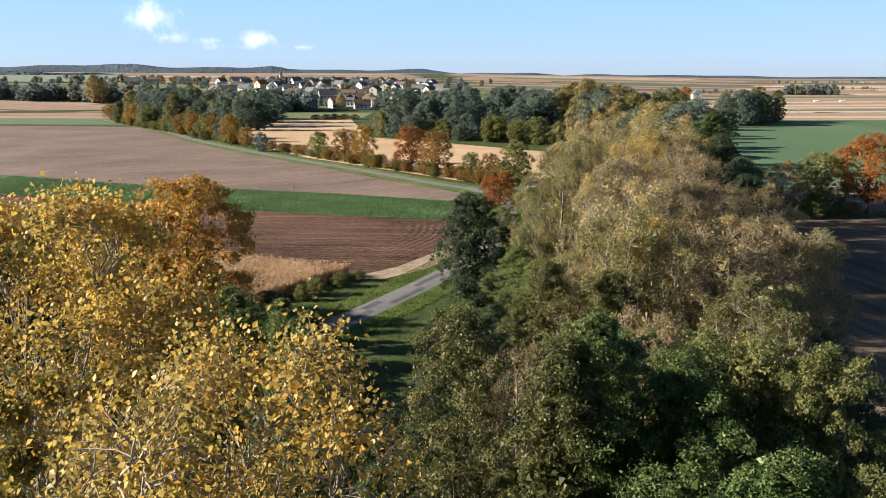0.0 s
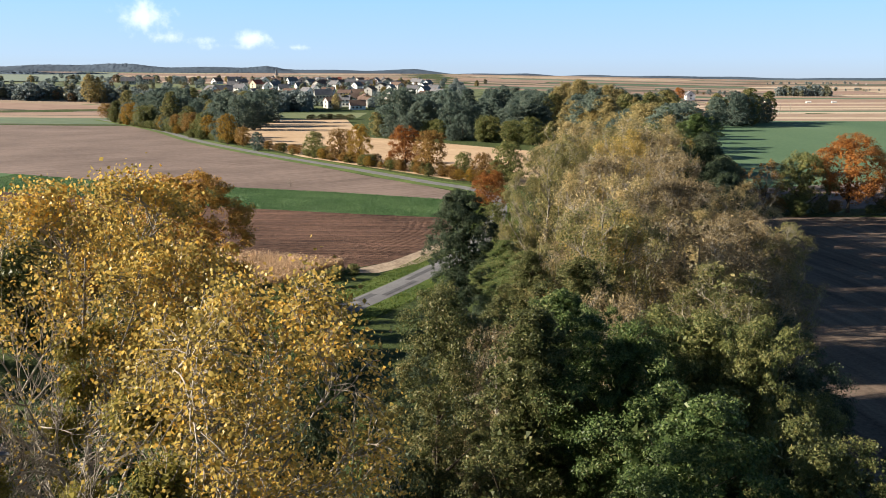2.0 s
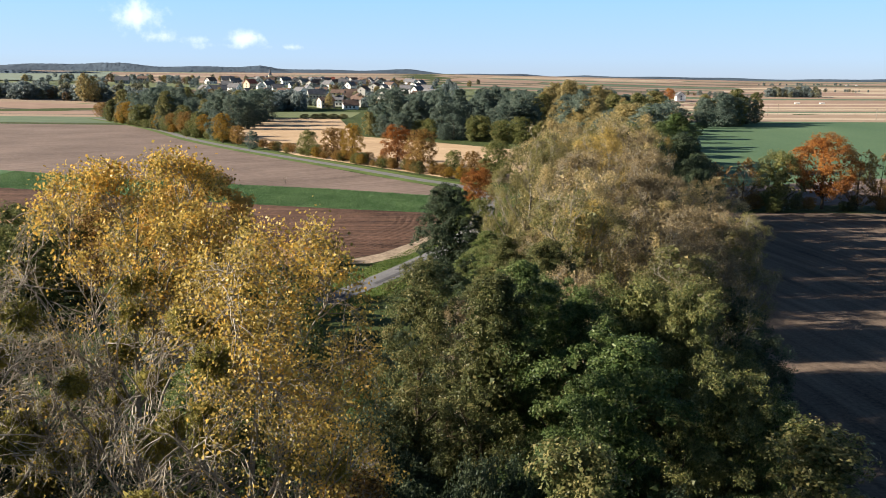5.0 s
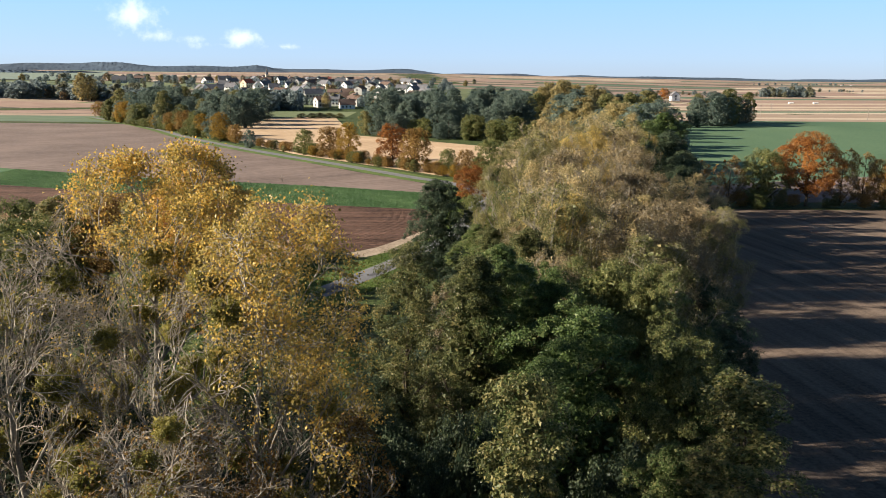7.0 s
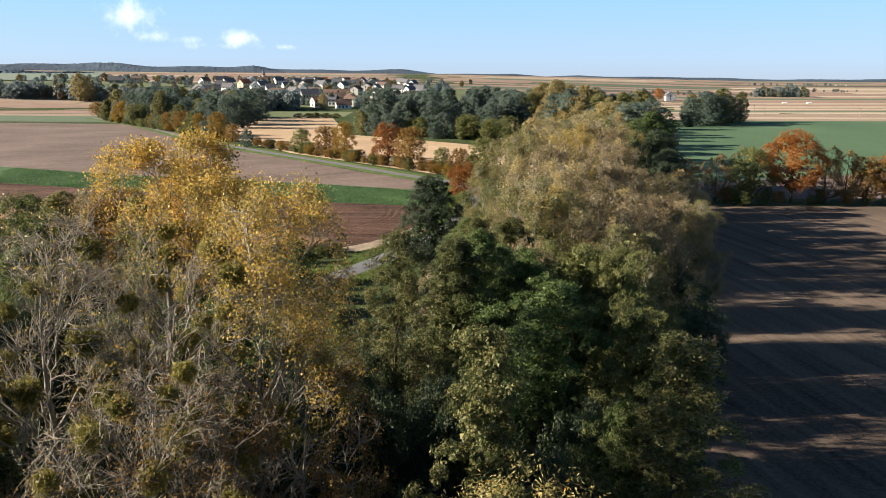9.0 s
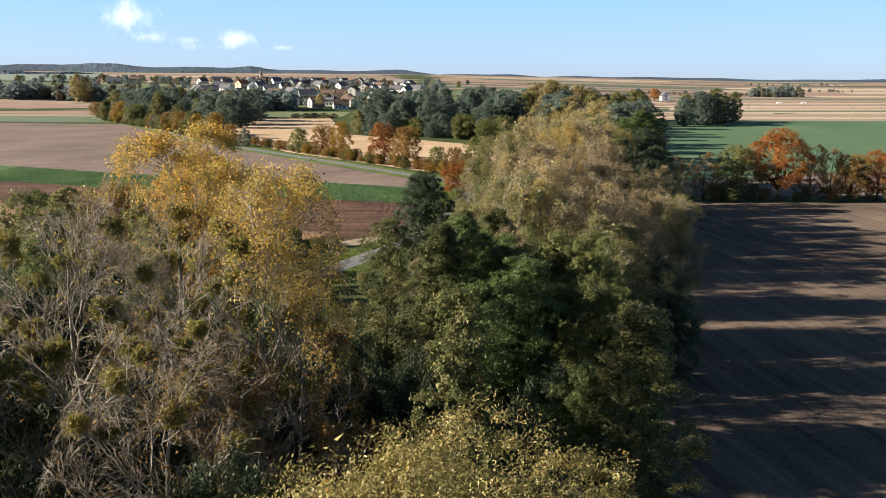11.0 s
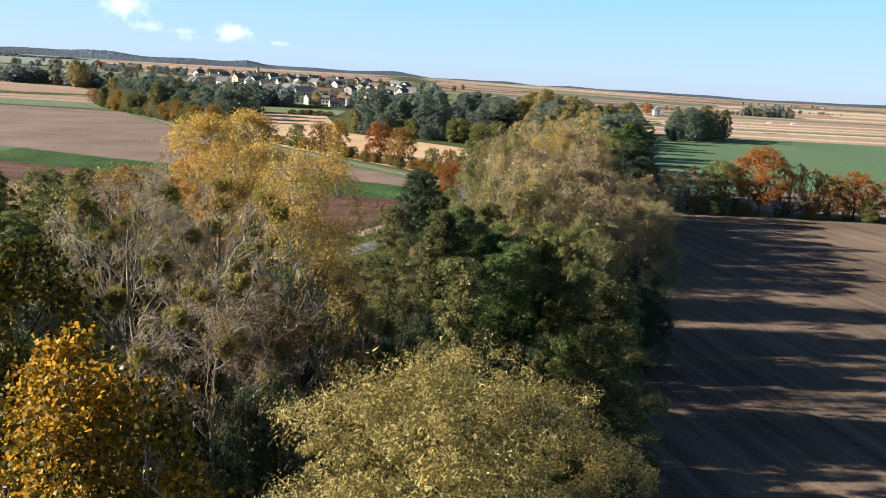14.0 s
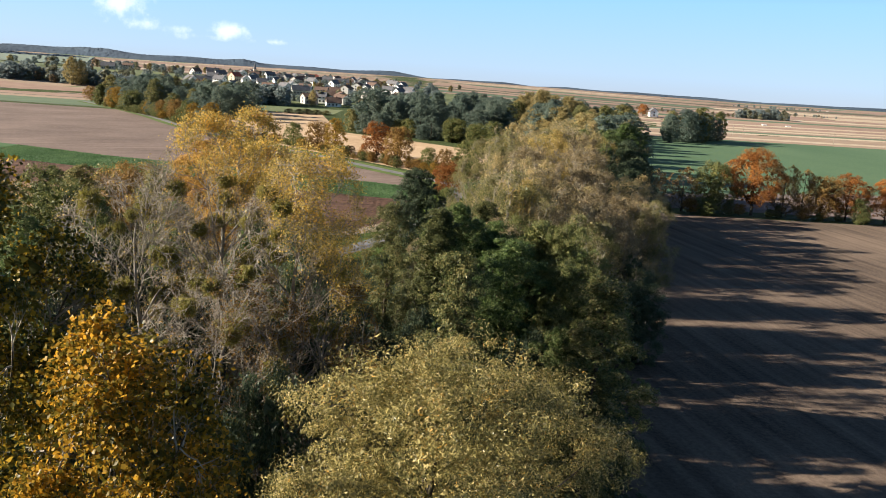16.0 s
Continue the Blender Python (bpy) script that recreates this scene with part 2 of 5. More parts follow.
M_LEAFCROP = rough_mat("green_crop", (0.050, 0.110, 0.042), (0.105, 0.195, 0.075), 0.35, fine=1.1, bump=1.0, dist=0.5, stretch=(0.5, 1.3, 1))
M_GREENFIELD = rough_mat("young_winter_crop", (0.062, 0.125, 0.062), (0.115, 0.185, 0.094), 0.01, fine=1.0, bump=0.3, stretch=(1.0, 0.25, 1))
M_SOIL_R = soil_mat("tilled_brown_soil", (0.046, 0.035, 0.029), (0.262, 0.196, 0.146), 80, row=0.9, relief=0.12, rows=0.05)
M_SOIL_PINK = soil_mat("dry_pinkish_soil", (0.134, 0.101, 0.086), (0.252, 0.192, 0.162), -38, row=3.0, relief=0.05, lump=0.5, lo=1.2, hi=1.8)
M_PLOUGH = soil_mat("fresh_ploughed_soil", (0.036, 0.020, 0.014), (0.20, 0.115, 0.081), 4, row=1.6, relief=0.5, rows=0.5, lump=0.7, lo=1.2, hi=1.8)
M_STUBBLE = soil_mat("pale_maize_stubble", (0.40, 0.275, 0.165), (0.62, 0.46, 0.30), 10, row=2.5, relief=0.08, lump=0.4, lo=1.2, hi=1.8)
M_DIRT = rough_mat("pale_sandy_dirt", (0.22, 0.165, 0.115), (0.48, 0.39, 0.29), 0.25, fine=2.0, bump=0.6)
M_ASPHALT = rough_mat("worn_asphalt", (0.13, 0.13, 0.135), (0.22, 0.22, 0.225), 0.3, fine=4.0, bump=0.1, rough=0.8)
M_PATCH = rough_mat("dark_road_patch", (0.07, 0.07, 0.075), (0.12, 0.12, 0.125), 0.6, fine=5.0, bump=0.1, rough=0.8)
M_STRIP_TAN = rough_mat("tan_field", (0.26, 0.185, 0.130), (0.38, 0.285, 0.205), 0.004, fine=0.06, bump=0.05)
M_STRIP_ROSE = rough_mat("rose_brown_field", (0.25, 0.165, 0.125), (0.36, 0.25, 0.19), 0.004, fine=0.06, bump=0.05)
M_STRIP_PALE = rough_mat("pale_straw_field", (0.42, 0.33, 0.23), (0.55, 0.45, 0.33), 0.004, fine=0.06, bump=0.05)
M_STRIP_GREEN = rough_mat("far_green_field", (0.075, 0.125, 0.075), (0.14, 0.185, 0.11), 0.004, fine=0.06, bump=0.05)
M_STRIP_DARK = rough_mat("dark_field_edge", (0.09, 0.085, 0.06), (0.15, 0.13, 0.09), 0.01, fine=0.1, bump=0.05)
M_HILL = rough_mat("pale_hillside", (0.165, 0.215, 0.165), (0.225, 0.27, 0.21), 0.004, fine=0.05, bump=0.05)
M_WALL_W = rough_mat("white_render", (0.74, 0.73, 0.70), (0.86, 0.85, 0.82), 0.3, bump=0.1)
M_WALL_G = rough_mat("grey_render", (0.34, 0.33, 0.31), (0.46, 0.45, 0.42), 0.3, bump=0.1)
M_WALL_C = rough_mat("cream_render", (0.52, 0.44, 0.32), (0.66, 0.58, 0.44), 0.3, bump=0.1)
M_ROOF_R = rough_mat("red_roof_tiles", (0.24, 0.065, 0.045), (0.40, 0.13, 0.09), 0.5, fine=4.0)
M_ROOF_G = rough_mat("grey_roof_tiles", (0.10, 0.10, 0.105), (0.19, 0.19, 0.20), 0.5, fine=4.0)
M_ROOF_B = rough_mat("brown_roof_tiles", (0.11, 0.07, 0.055), (0.20, 0.14, 0.11), 0.5, fine=4.0)
M_GLASS = rough_mat("dark_window_glass", (0.02, 0.024, 0.03), (0.05, 0.055, 0.06), 0.5, rough=0.1, bump=0.0)
M_WOODPOLE = rough_mat("weathered_pole", (0.20, 0.17, 0.14), (0.36, 0.32, 0.27), 1.0)


# ---- mesh helpers ----
def mesh_of(name, verts, faces, mat, smooth=False):
    """A mesh from arrays of places and of triangles or quads."""
    verts = np.asarray(verts, np.float32)
    me = bpy.data.meshes.new(name)
    faces = [np.asarray(f, np.int32) for f in (faces if isinstance(faces, list) else [faces]) if len(f)]
    loops = np.concatenate([f.ravel() for f in faces])
    sizes = np.concatenate([np.full(len(f), f.shape[1], np.int32) for f in faces])
    me.vertices.add(len(verts))
    me.vertices.foreach_set("co", verts.ravel())
    me.loops.add(len(loops))
    me.loops.foreach_set("vertex_index", loops)
    me.polygons.add(len(sizes))
    me.polygons.foreach_set("loop_start", np.concatenate([[0], np.cumsum(sizes)[:-1]]).astype(np.int32))
    me.update(calc_edges=True)
    me.validate()
    if smooth:
        me.shade_smooth()
    me.materials.append(mat)
    return me


def thing(name, x, y, z, label, category, group="", rz=0.0, scale=1.0):
    ob = new(name)
    ob.empty_display_size = 0.2
    ob.matrix_basis = pose(x, y, z, 0, 0, rz) @ Matrix.Diagonal((scale, scale, scale, 1))
    return tagged(ob, label, category, group)


def child(name, me, parent, label="", kind=""):
    ob = new(name, me)
    ob.parent = parent
    return tagged(ob, label, kind=kind)


def part(name, bm, mat, parent, label=""):
    me = bpy.data.meshes.new(name)
    bm.to_mesh(me)
    bm.free()
    me.materials.append(mat)
    return child(name, me, parent, label)


def box(bm, x0, x1, y0, y1, z0, z1):
    v = [bm.verts.new(p) for p in ((x0, y0, z0), (x1, y0, z0), (x1, y1, z0), (x0, y1, z0), (x0, y0, z1), (x1, y0, z1), (x1, y1, z1), (x0, y1, z1))]
    for f in ((3, 2, 1, 0), (4, 5, 6, 7), (0, 1, 5, 4), (1, 2, 6, 5), (2, 3, 7, 6), (3, 0, 4, 7)):
        bm.faces.new([v[i] for i in f])


# ---- ground ----
def height(x, y):
    """The lie of the land: level near by, rising far off to a wooded ridge that is higher towards the west."""
    r = np.hypot(x, y)
    az = np.degrees(np.arctan2(x, np.maximum(y, 1.0)))
    steps = [0, 800, 1150, 2000, 3000, 4000, 4700]
    west = np.interp(r, steps, [0, 0, 20, 29, 38, 50, 52])
    mid = np.interp(r, steps, [0, 0, 15, 26, 34, 41, 42])
    east = np.interp(r, steps, [0, 0, 4, 9, 12, 16, 17])
    w = np.clip(-az / 22, 0, 1)
    e = np.clip(az / 20, 0, 1)
    return west * w + east * e + mid * (1 - w - e)


def build_ground():
    rr = np.concatenate([[0], np.linspace(40, 700, 12), np.geomspace(760, 4700, 44)])
    aa = np.radians(np.arange(0, 360, 2.5))
    x = np.outer(rr, np.sin(aa)).ravel()
    y = np.outer(rr, np.cos(aa)).ravel()
    v = np.stack([x, y, height(x, y)], 1)
    n, k = len(rr), len(aa)
    i, j = np.meshgrid(np.arange(n - 1), np.arange(k), indexing="ij")
    j2 = (j + 1) % k
    f = np.stack([i * k + j, i * k + j2, (i + 1) * k + j2, (i + 1) * k + j], -1).reshape(-1, 4)[:, ::-1]
    tagged(new("ground", mesh_of("ground", v, f, M_GROUND, True)), "rough meadow and farmland ground", "ground", kind="structure")


def field(name, corners, mat, lift, label, nx=1, ny=1):
    """A four-cornered field laid over the land."""
    c = np.array(corners, float)
    u, w = np.meshgrid(np.linspace(0, 1, nx + 1), np.linspace(0, 1, ny + 1))
    u, w = u.ravel()[:, None], w.ravel()[:, None]
    p = (c[0] * (1 - u) + c[1] * u) * (1 - w) + (c[3] * (1 - u) + c[2] * u) * w
    v = np.column_stack([p, height(p[:, 0], p[:, 1]) + lift])
    i, j = np.meshgrid(np.arange(ny), np.arange(nx), indexing="ij")
    a = (i * (nx + 1) + j).ravel()
    f = np.stack([a, a + 1, a + nx + 2, a + nx + 1], 1)
    return tagged(new(name, mesh_of(name, v, f, mat)), label, "field", kind="structure")


def polygon(name, pts, mat, lift, label, category="field"):
    bm = bmesh.new()
    f = bm.faces.new([bm.verts.new((x, y, lift)) for x, y in pts])
    if f.normal.z < 0:
        f.normal_flip()
    bm.normal_update()
    bmesh.ops.triangulate(bm, faces=bm.faces[:])
    bmesh.ops.recalc_face_normals(bm, faces=bm.faces[:])
    if sum(f.normal.z for f in bm.faces) < 0:
        bmesh.ops.reverse_faces(bm, faces=bm.faces[:])
    me = bpy.data.meshes.new(name)
    bm.to_mesh(me)
    bm.free()
    me.materials.append(mat)
    return tagged(new(name, me), label, category, kind="structure")


def smooth_line(pts, step):
    """A Catmull-Rom line through the points."""
    p = [np.array(q, float) for q in pts]
    p = [2 * p[0] - p[1]] + p + [2 * p[-1] - p[-2]]
    out = []
    for a, b, c, d in zip(p, p[1:], p[2:], p[3:]):
        n = max(2, int(np.linalg.norm(c - b) / step))
        for s in np.arange(n) / n:
            out.append(0.5 * (2 * b + (c - a) * s + (2 * a - 5 * b + 4 * c - d) * s * s + (3 * b - a - 3 * c + d) * s ** 3))
    return np.array(out + [p[-2]])


def ribbon(name, line, left, right, mat, lift, label, category, crown=0.0):
    d = np.gradient(line, axis=0)
    d /= np.linalg.norm(d, axis=1)[:, None]
    nrm = np.stack([d[:, 1], -d[:, 0]], 1)
    cols = [line + nrm * s for s in np.linspace(left, right, 5)]
    zs = [0, crown * 0.75, crown, crown * 0.75, 0]
    n = len(line)
    v = np.concatenate([np.column_stack([c, height(c[:, 0], c[:, 1]) + lift + z]) for c, z in zip(cols, zs)])
    i = np.arange(n - 1)
    f = np.concatenate([np.stack([k * n + i, (k + 1) * n + i, (k + 1) * n + i + 1, k * n + i + 1], 1) for k in range(4)])
    return tagged(new(name, mesh_of(name, v, f, mat, True)), label, category, kind="structure")


build_ground()
ROAD = smooth_line([(-62, 20), (-44, 48), (-30, 72), (-19, 94), (-12, 107), (-1.7, 128), (7, 150), (13, 180), (15.5, 205), (14.5, 222), (8, 236),
                    (-2, 248), (-16, 268), (-37, 297), (-63, 332), (-96, 380), (-122, 422), (-152, 478), (-190, 540), (-240, 610)], 4)
polygon("field_pink", [(-330, 547), (-186, 530), (-150, 474), (-119, 417), (-95, 377), (-64, 325), (-40, 291), (-20, 262), (-3, 240), (5, 228), (3, 212), (-27, 225.5), (-60, 236.5), (-97, 249), (-141, 271), (-330, 372)], M_SOIL_PINK, 0.02, "dry pinkish harrowed field")
polygon("field_green_strip", [(3, 212), (-27, 225.5), (-60, 236.5), (-97, 249), (-141, 271), (-330, 372), (-330, 330), (-118, 226), (-51, 199), (-24, 190.5), (1, 184)], M_LEAFCROP, 0.04, "strip of leafy green crop")
polygon("field_plough", [(-330, 330), (-118, 226), (-51, 199), (-24, 190.5), (1, 184), (5, 172), (-1.5, 148), (-8, 137), (-14.6, 131), (-29, 138), (-93, 170), (-330, 285)], M_PLOUGH, 0.03, "dark freshly ploughed field")
polygon("field_tilled", [(14, -60), (14, 18), (21, 45), (26, 70), (34, 120), (50, 168), (66, 186), (160, 184), (260, 176), (260, -60)], M_SOIL_R, 0.02, "brown tilled field beside the tree belt")
polygon("field_winter_crop", [(60, 205), (75, 330), (120, 480), (160, 552), (215, 556), (330, 512), (520, 430), (520, 180), (160, 196)], M_GREENFIELD, 0.02, "wide green winter crop field")
polygon("field_bare_patch", [(70, 198), (84, 232), (160, 262), (300, 262), (300, 196)], M_SOIL_PINK, 0.05, "pale bare soil behind the boundary trees")
polygon("field_stubble", [(-52, 328), (-70, 360), (-100, 420), (-128, 560), (-129, 615), (-69, 640), (-38, 440), (4, 398), (44, 353), (46, 310), (26, 240), (6, 254), (-8, 272), (-30, 300)], M_STUBBLE, 0.02, "pale maize stubble field")
field("field_meadow_far", [(-190, 640), (-60, 640), (-60, 735), (-190, 735)], M_MEADOW, 0.03, "green meadow before the village")
ribbon("verge", ROAD, -6.0, 5.5, M_GRASS, 0.05, "mown grass verge along the lane", "grass")
ribbon("road", ROAD, -2.1, 2.1, M_ASPHALT, 0.07, "narrow worn asphalt country road", "road", 0.06)
# flat darker strips laid along the road surface
for a, b, off, w in ((97, 104, -0.9, 0.55), (104, 109, 0.6, 0.5), (111, 116, -0.7, 0.6), (114, 122, 0.9, 0.4), (86, 93, 0.5, 0.6), (124, 131, -0.5, 0.5)):
    stretch = ROAD[(ROAD[:, 1] > a - 2) & (ROAD[:, 1] < b + 2)]
    ribbon("road_patch", stretch, off - w, off + w, M_PATCH, 0.136, "dark elongated patch on the road", "road")
HEADLAND = smooth_line([(3.5, 178), (2.5, 165), (-3.5, 150), (-9.5, 140), (-17, 134.5), (-30, 140.5), (-60, 156)], 2)
for k in range(7):
    ribbon("furrow_ridge", HEADLAND, 0.2 + 1.5 * k, 1.5 + 1.5 * k, M_PLOUGH, 0.035, "turned ridge of earth along the ploughed field end", "soil", 0.07)
polygon("dirt_apron", [(-14, 128.5), (-9, 129.0), (-3.0, 135.5), (4, 150), (6, 160), (3, 160), (-2, 148), (-7.5, 137.5), (-13, 131.5)], M_DIRT, 0.06, "pale bare dirt at the field edge", "dirt")


# ---- far strips of farmland ----
def far_fields():
    rng = np.random.default_rng(5)
    mats = [(M_STRIP_TAN, "tan far field"), (M_STRIP_ROSE, "rose brown far field"), (M_STRIP_PALE, "pale straw far field"), (M_STRIP_GREEN, "green far field"), (M_STRIP_DARK, "dark field margin")]
    # strips right of the woods, running across the view
    field("field_strip", [(150, 514), (950, 514), (950, 610), (150, 610)], M_GREENFIELD, 0.04, "green far field", 10, 2)
    y0, q = 610.0, 0
    while y0 < 1190:
        w = (0.05 if q == 4 else rng.uniform(0.3, 0.75)) * 32 * (y0 / 700) ** 1.2
        m, lb = mats[q]
        a, b = (y0 - 700) * 0.02, (y0 + w - 700) * 0.02
        field("field_strip", [(150, y0 + a), (950, y0 - a), (950, y0 + w - b), (150, y0 + w + b)], m, 0.04, lb, 14, 1)
        y0 += w
        q = int(rng.choice([0, 1, 3, 4, 2])) if q != 4 else int(rng.choice([0, 2, 3, 1]))
    d = 1190.0
    while d < 4300:
        w = rng.uniform(60, 130) * (d / 1400)
        x = -0.75 * d
        while x < 0.75 * d + 400:
            l = rng.uniform(250, 700) * (d / 1800)
            q = rng.choice(5, p=[0.30, 0.36, 0.14, 0.12, 0.08])
            m, lb = mats[q]
            s = rng.uniform(-20, 20)
            field("field_strip", [(x, d + s), (x + l, d + s), (x + l + 30, d + w * 1.02 + s), (x + 30, d + w * 1.02 + s)], m, 0.05 + 0.03 * rng.random(), lb, 5, 3)
            x += l
        d += w
    # strips left, behind the pink field
    for y0, y1, q in ((549, 552, 4), (552, 632, 3), (632, 664, 0), (664, 671, 4), (671, 728, 1), (728, 737, 4), (737, 790, 1), (790, 860, 0)):
        m, lb = mats[q]
        field("field_strip", [(-640, y0 + 40), (-200 - 0.35 * (y0 - 549), y0), (-200 - 0.35 * (y1 - 549), y1), (-640, y1 + 40)], m, 0.03, lb, 6, 2)


far_fields()
field("field_village_land", [(-640, 800), (60, 790), (150, 1190), (-760, 1190)], M_MEADOW, 0.02, "pale meadow land round the village", 20, 14)
field("field_hillside", [(-860, 1150), (-455, 1180), (-1000, 2725), (-1900, 2400)], M_HILL, 1.2, "pale green hillside field", 14, 10)
field("field_east_land", [(60, 640), (160, 620), (160, 1190), (60, 1190)], M_MEADOW, 0.02, "pale meadow behind the woods", 4, 14)


# ---- trees ----
def tube(path, radii, sides):
    """Vertices and quads of a bent tapering tube."""
    path, radii = np.asarray(path, float), np.asarray(radii, float)
    d = np.gradient(path, axis=0)
    d /= np.linalg.norm(d, axis=1)[:, None] + 1e-9
    ref = np.where(np.abs(d[:, 2:3]) > 0.9, [[1.0, 0, 0]], [[0, 0, 1.0]])
    a = np.cross(d, ref)
    a /= np.linalg.norm(a, axis=1)[:, None] + 1e-9
    b = np.cross(d, a)
    th = np.arange(sides) * 2 * np.pi / sides
    v = path[:, None] + radii[:, None, None] * (np.cos(th)[None, :, None] * a[:, None] + np.sin(th)[None, :, None] * b[:, None])
    n = len(path)
    i, j = np.meshgrid(np.arange(n - 1), np.arange(sides), indexing="ij")
    j2 = (j + 1) % sides
    return v.reshape(-1, 3), np.stack([i * sides + j, i * sides + j2, (i + 1) * sides + j2, (i + 1) * sides + j], -1).reshape(-1, 4)


def join(pieces):
    vs, fs, n = [], [], 0
    for v, f in pieces:
        vs.append(v)
        fs.append(f + n)
        n += len(v)
    return np.concatenate(vs), np.concatenate(fs)


def unit(v):
    return v / (np.linalg.norm(v, axis=-1, keepdims=True) + 1e-9)


def leaves(rng, pts, size, out=None, droop=0.0, wide=0.55, fold=False):
    """Small leaves at the points: single triangles, or folded pairs for trees close by."""
    n = len(pts)
    s = (size * rng.uniform(0.6, 1.35, n))[:, None]
    nrm = rng.normal(size=(n, 3)) + (0, 0, 0.6)
    if out is not None:
        nrm += out * 1.0
    nrm = unit(nrm)
    ax = unit(np.cross(nrm, rng.normal(size=(n, 3))))
    ax[:, 2] -= droop
    ax = unit(ax)
    sv = unit(np.cross(nrm, ax))
    if not fold:
        v = np.stack([pts + sv * s * wide * 0.5, pts - sv * s * wide * 0.5, pts + ax * s], 1).reshape(-1, 3)
        return v, np.arange(n * 3).reshape(-1, 3)
    up = nrm * s * 0.12
    v = np.stack([pts, pts + ax * s * 0.5 + sv * s * wide * 0.5 + up, pts + ax * s, pts + ax * s * 0.5 - sv * s * wide * 0.5 + up], 1).reshape(-1, 3)
    i = np.arange(n) * 4
    return v, np.concatenate([np.stack([i, i + 1, i + 2], 1), np.stack([i, i + 2, i + 3], 1)])


def shape_round(t):
    return np.sqrt(np.clip(1 - (2 * t - 0.9) ** 2 / 1.25, 0, 1))


def shape_tall(t):
    return np.clip(np.sin(np.pi * np.clip(t * 0.84 + 0.14, 0, 1)) ** 0.75, 0, 1)


def shape_cone(t):
    return np.clip((1.02 - t) ** 0.75 * (0.55 + 0.45 * np.minimum(t * 5, 1)), 0, 1)


def shape_dome(t):
    return (1 - 0.42 * np.clip(t, 0, 1) ** 3) * np.minimum(1, 0.5 + t * 1.6)


SHAPES = {"round": shape_round, "dome": shape_dome, "tall": shape_tall, "cone": shape_cone}


def trunk_line(rng, h, top, lean=(0, 0)):
    kz = np.linspace(0, 1, 9)
    wob = np.cumsum(rng.normal(0, 0.010 * h, (9, 2)), 0) * kz[:, None]
    return np.column_stack([wob + np.outer(kz ** 1.5, lean), kz * top]), kz


def fitted(data, h, r, share=97.0, tall=99.8):
    """Stretch a grown tree to its true height and spread."""
    q = data["tips"]
    k = r / np.percentile(np.hypot(q[:, 0] - np.median(q[:, 0]), q[:, 1] - np.median(q[:, 1])), share)
    m = np.array((k, k, h / np.percentile(q[:, 2], tall)))
    for key in ("trunk", "crown"):
        data[key] = (data[key][0] * m, data[key][1])
    data["limbs"] = [(p * m, w) for p, w in data["limbs"]]
    data["twigs"] = [(v * m, f) for v, f in data["twigs"]]
    data["tips"] = q * m
    return data


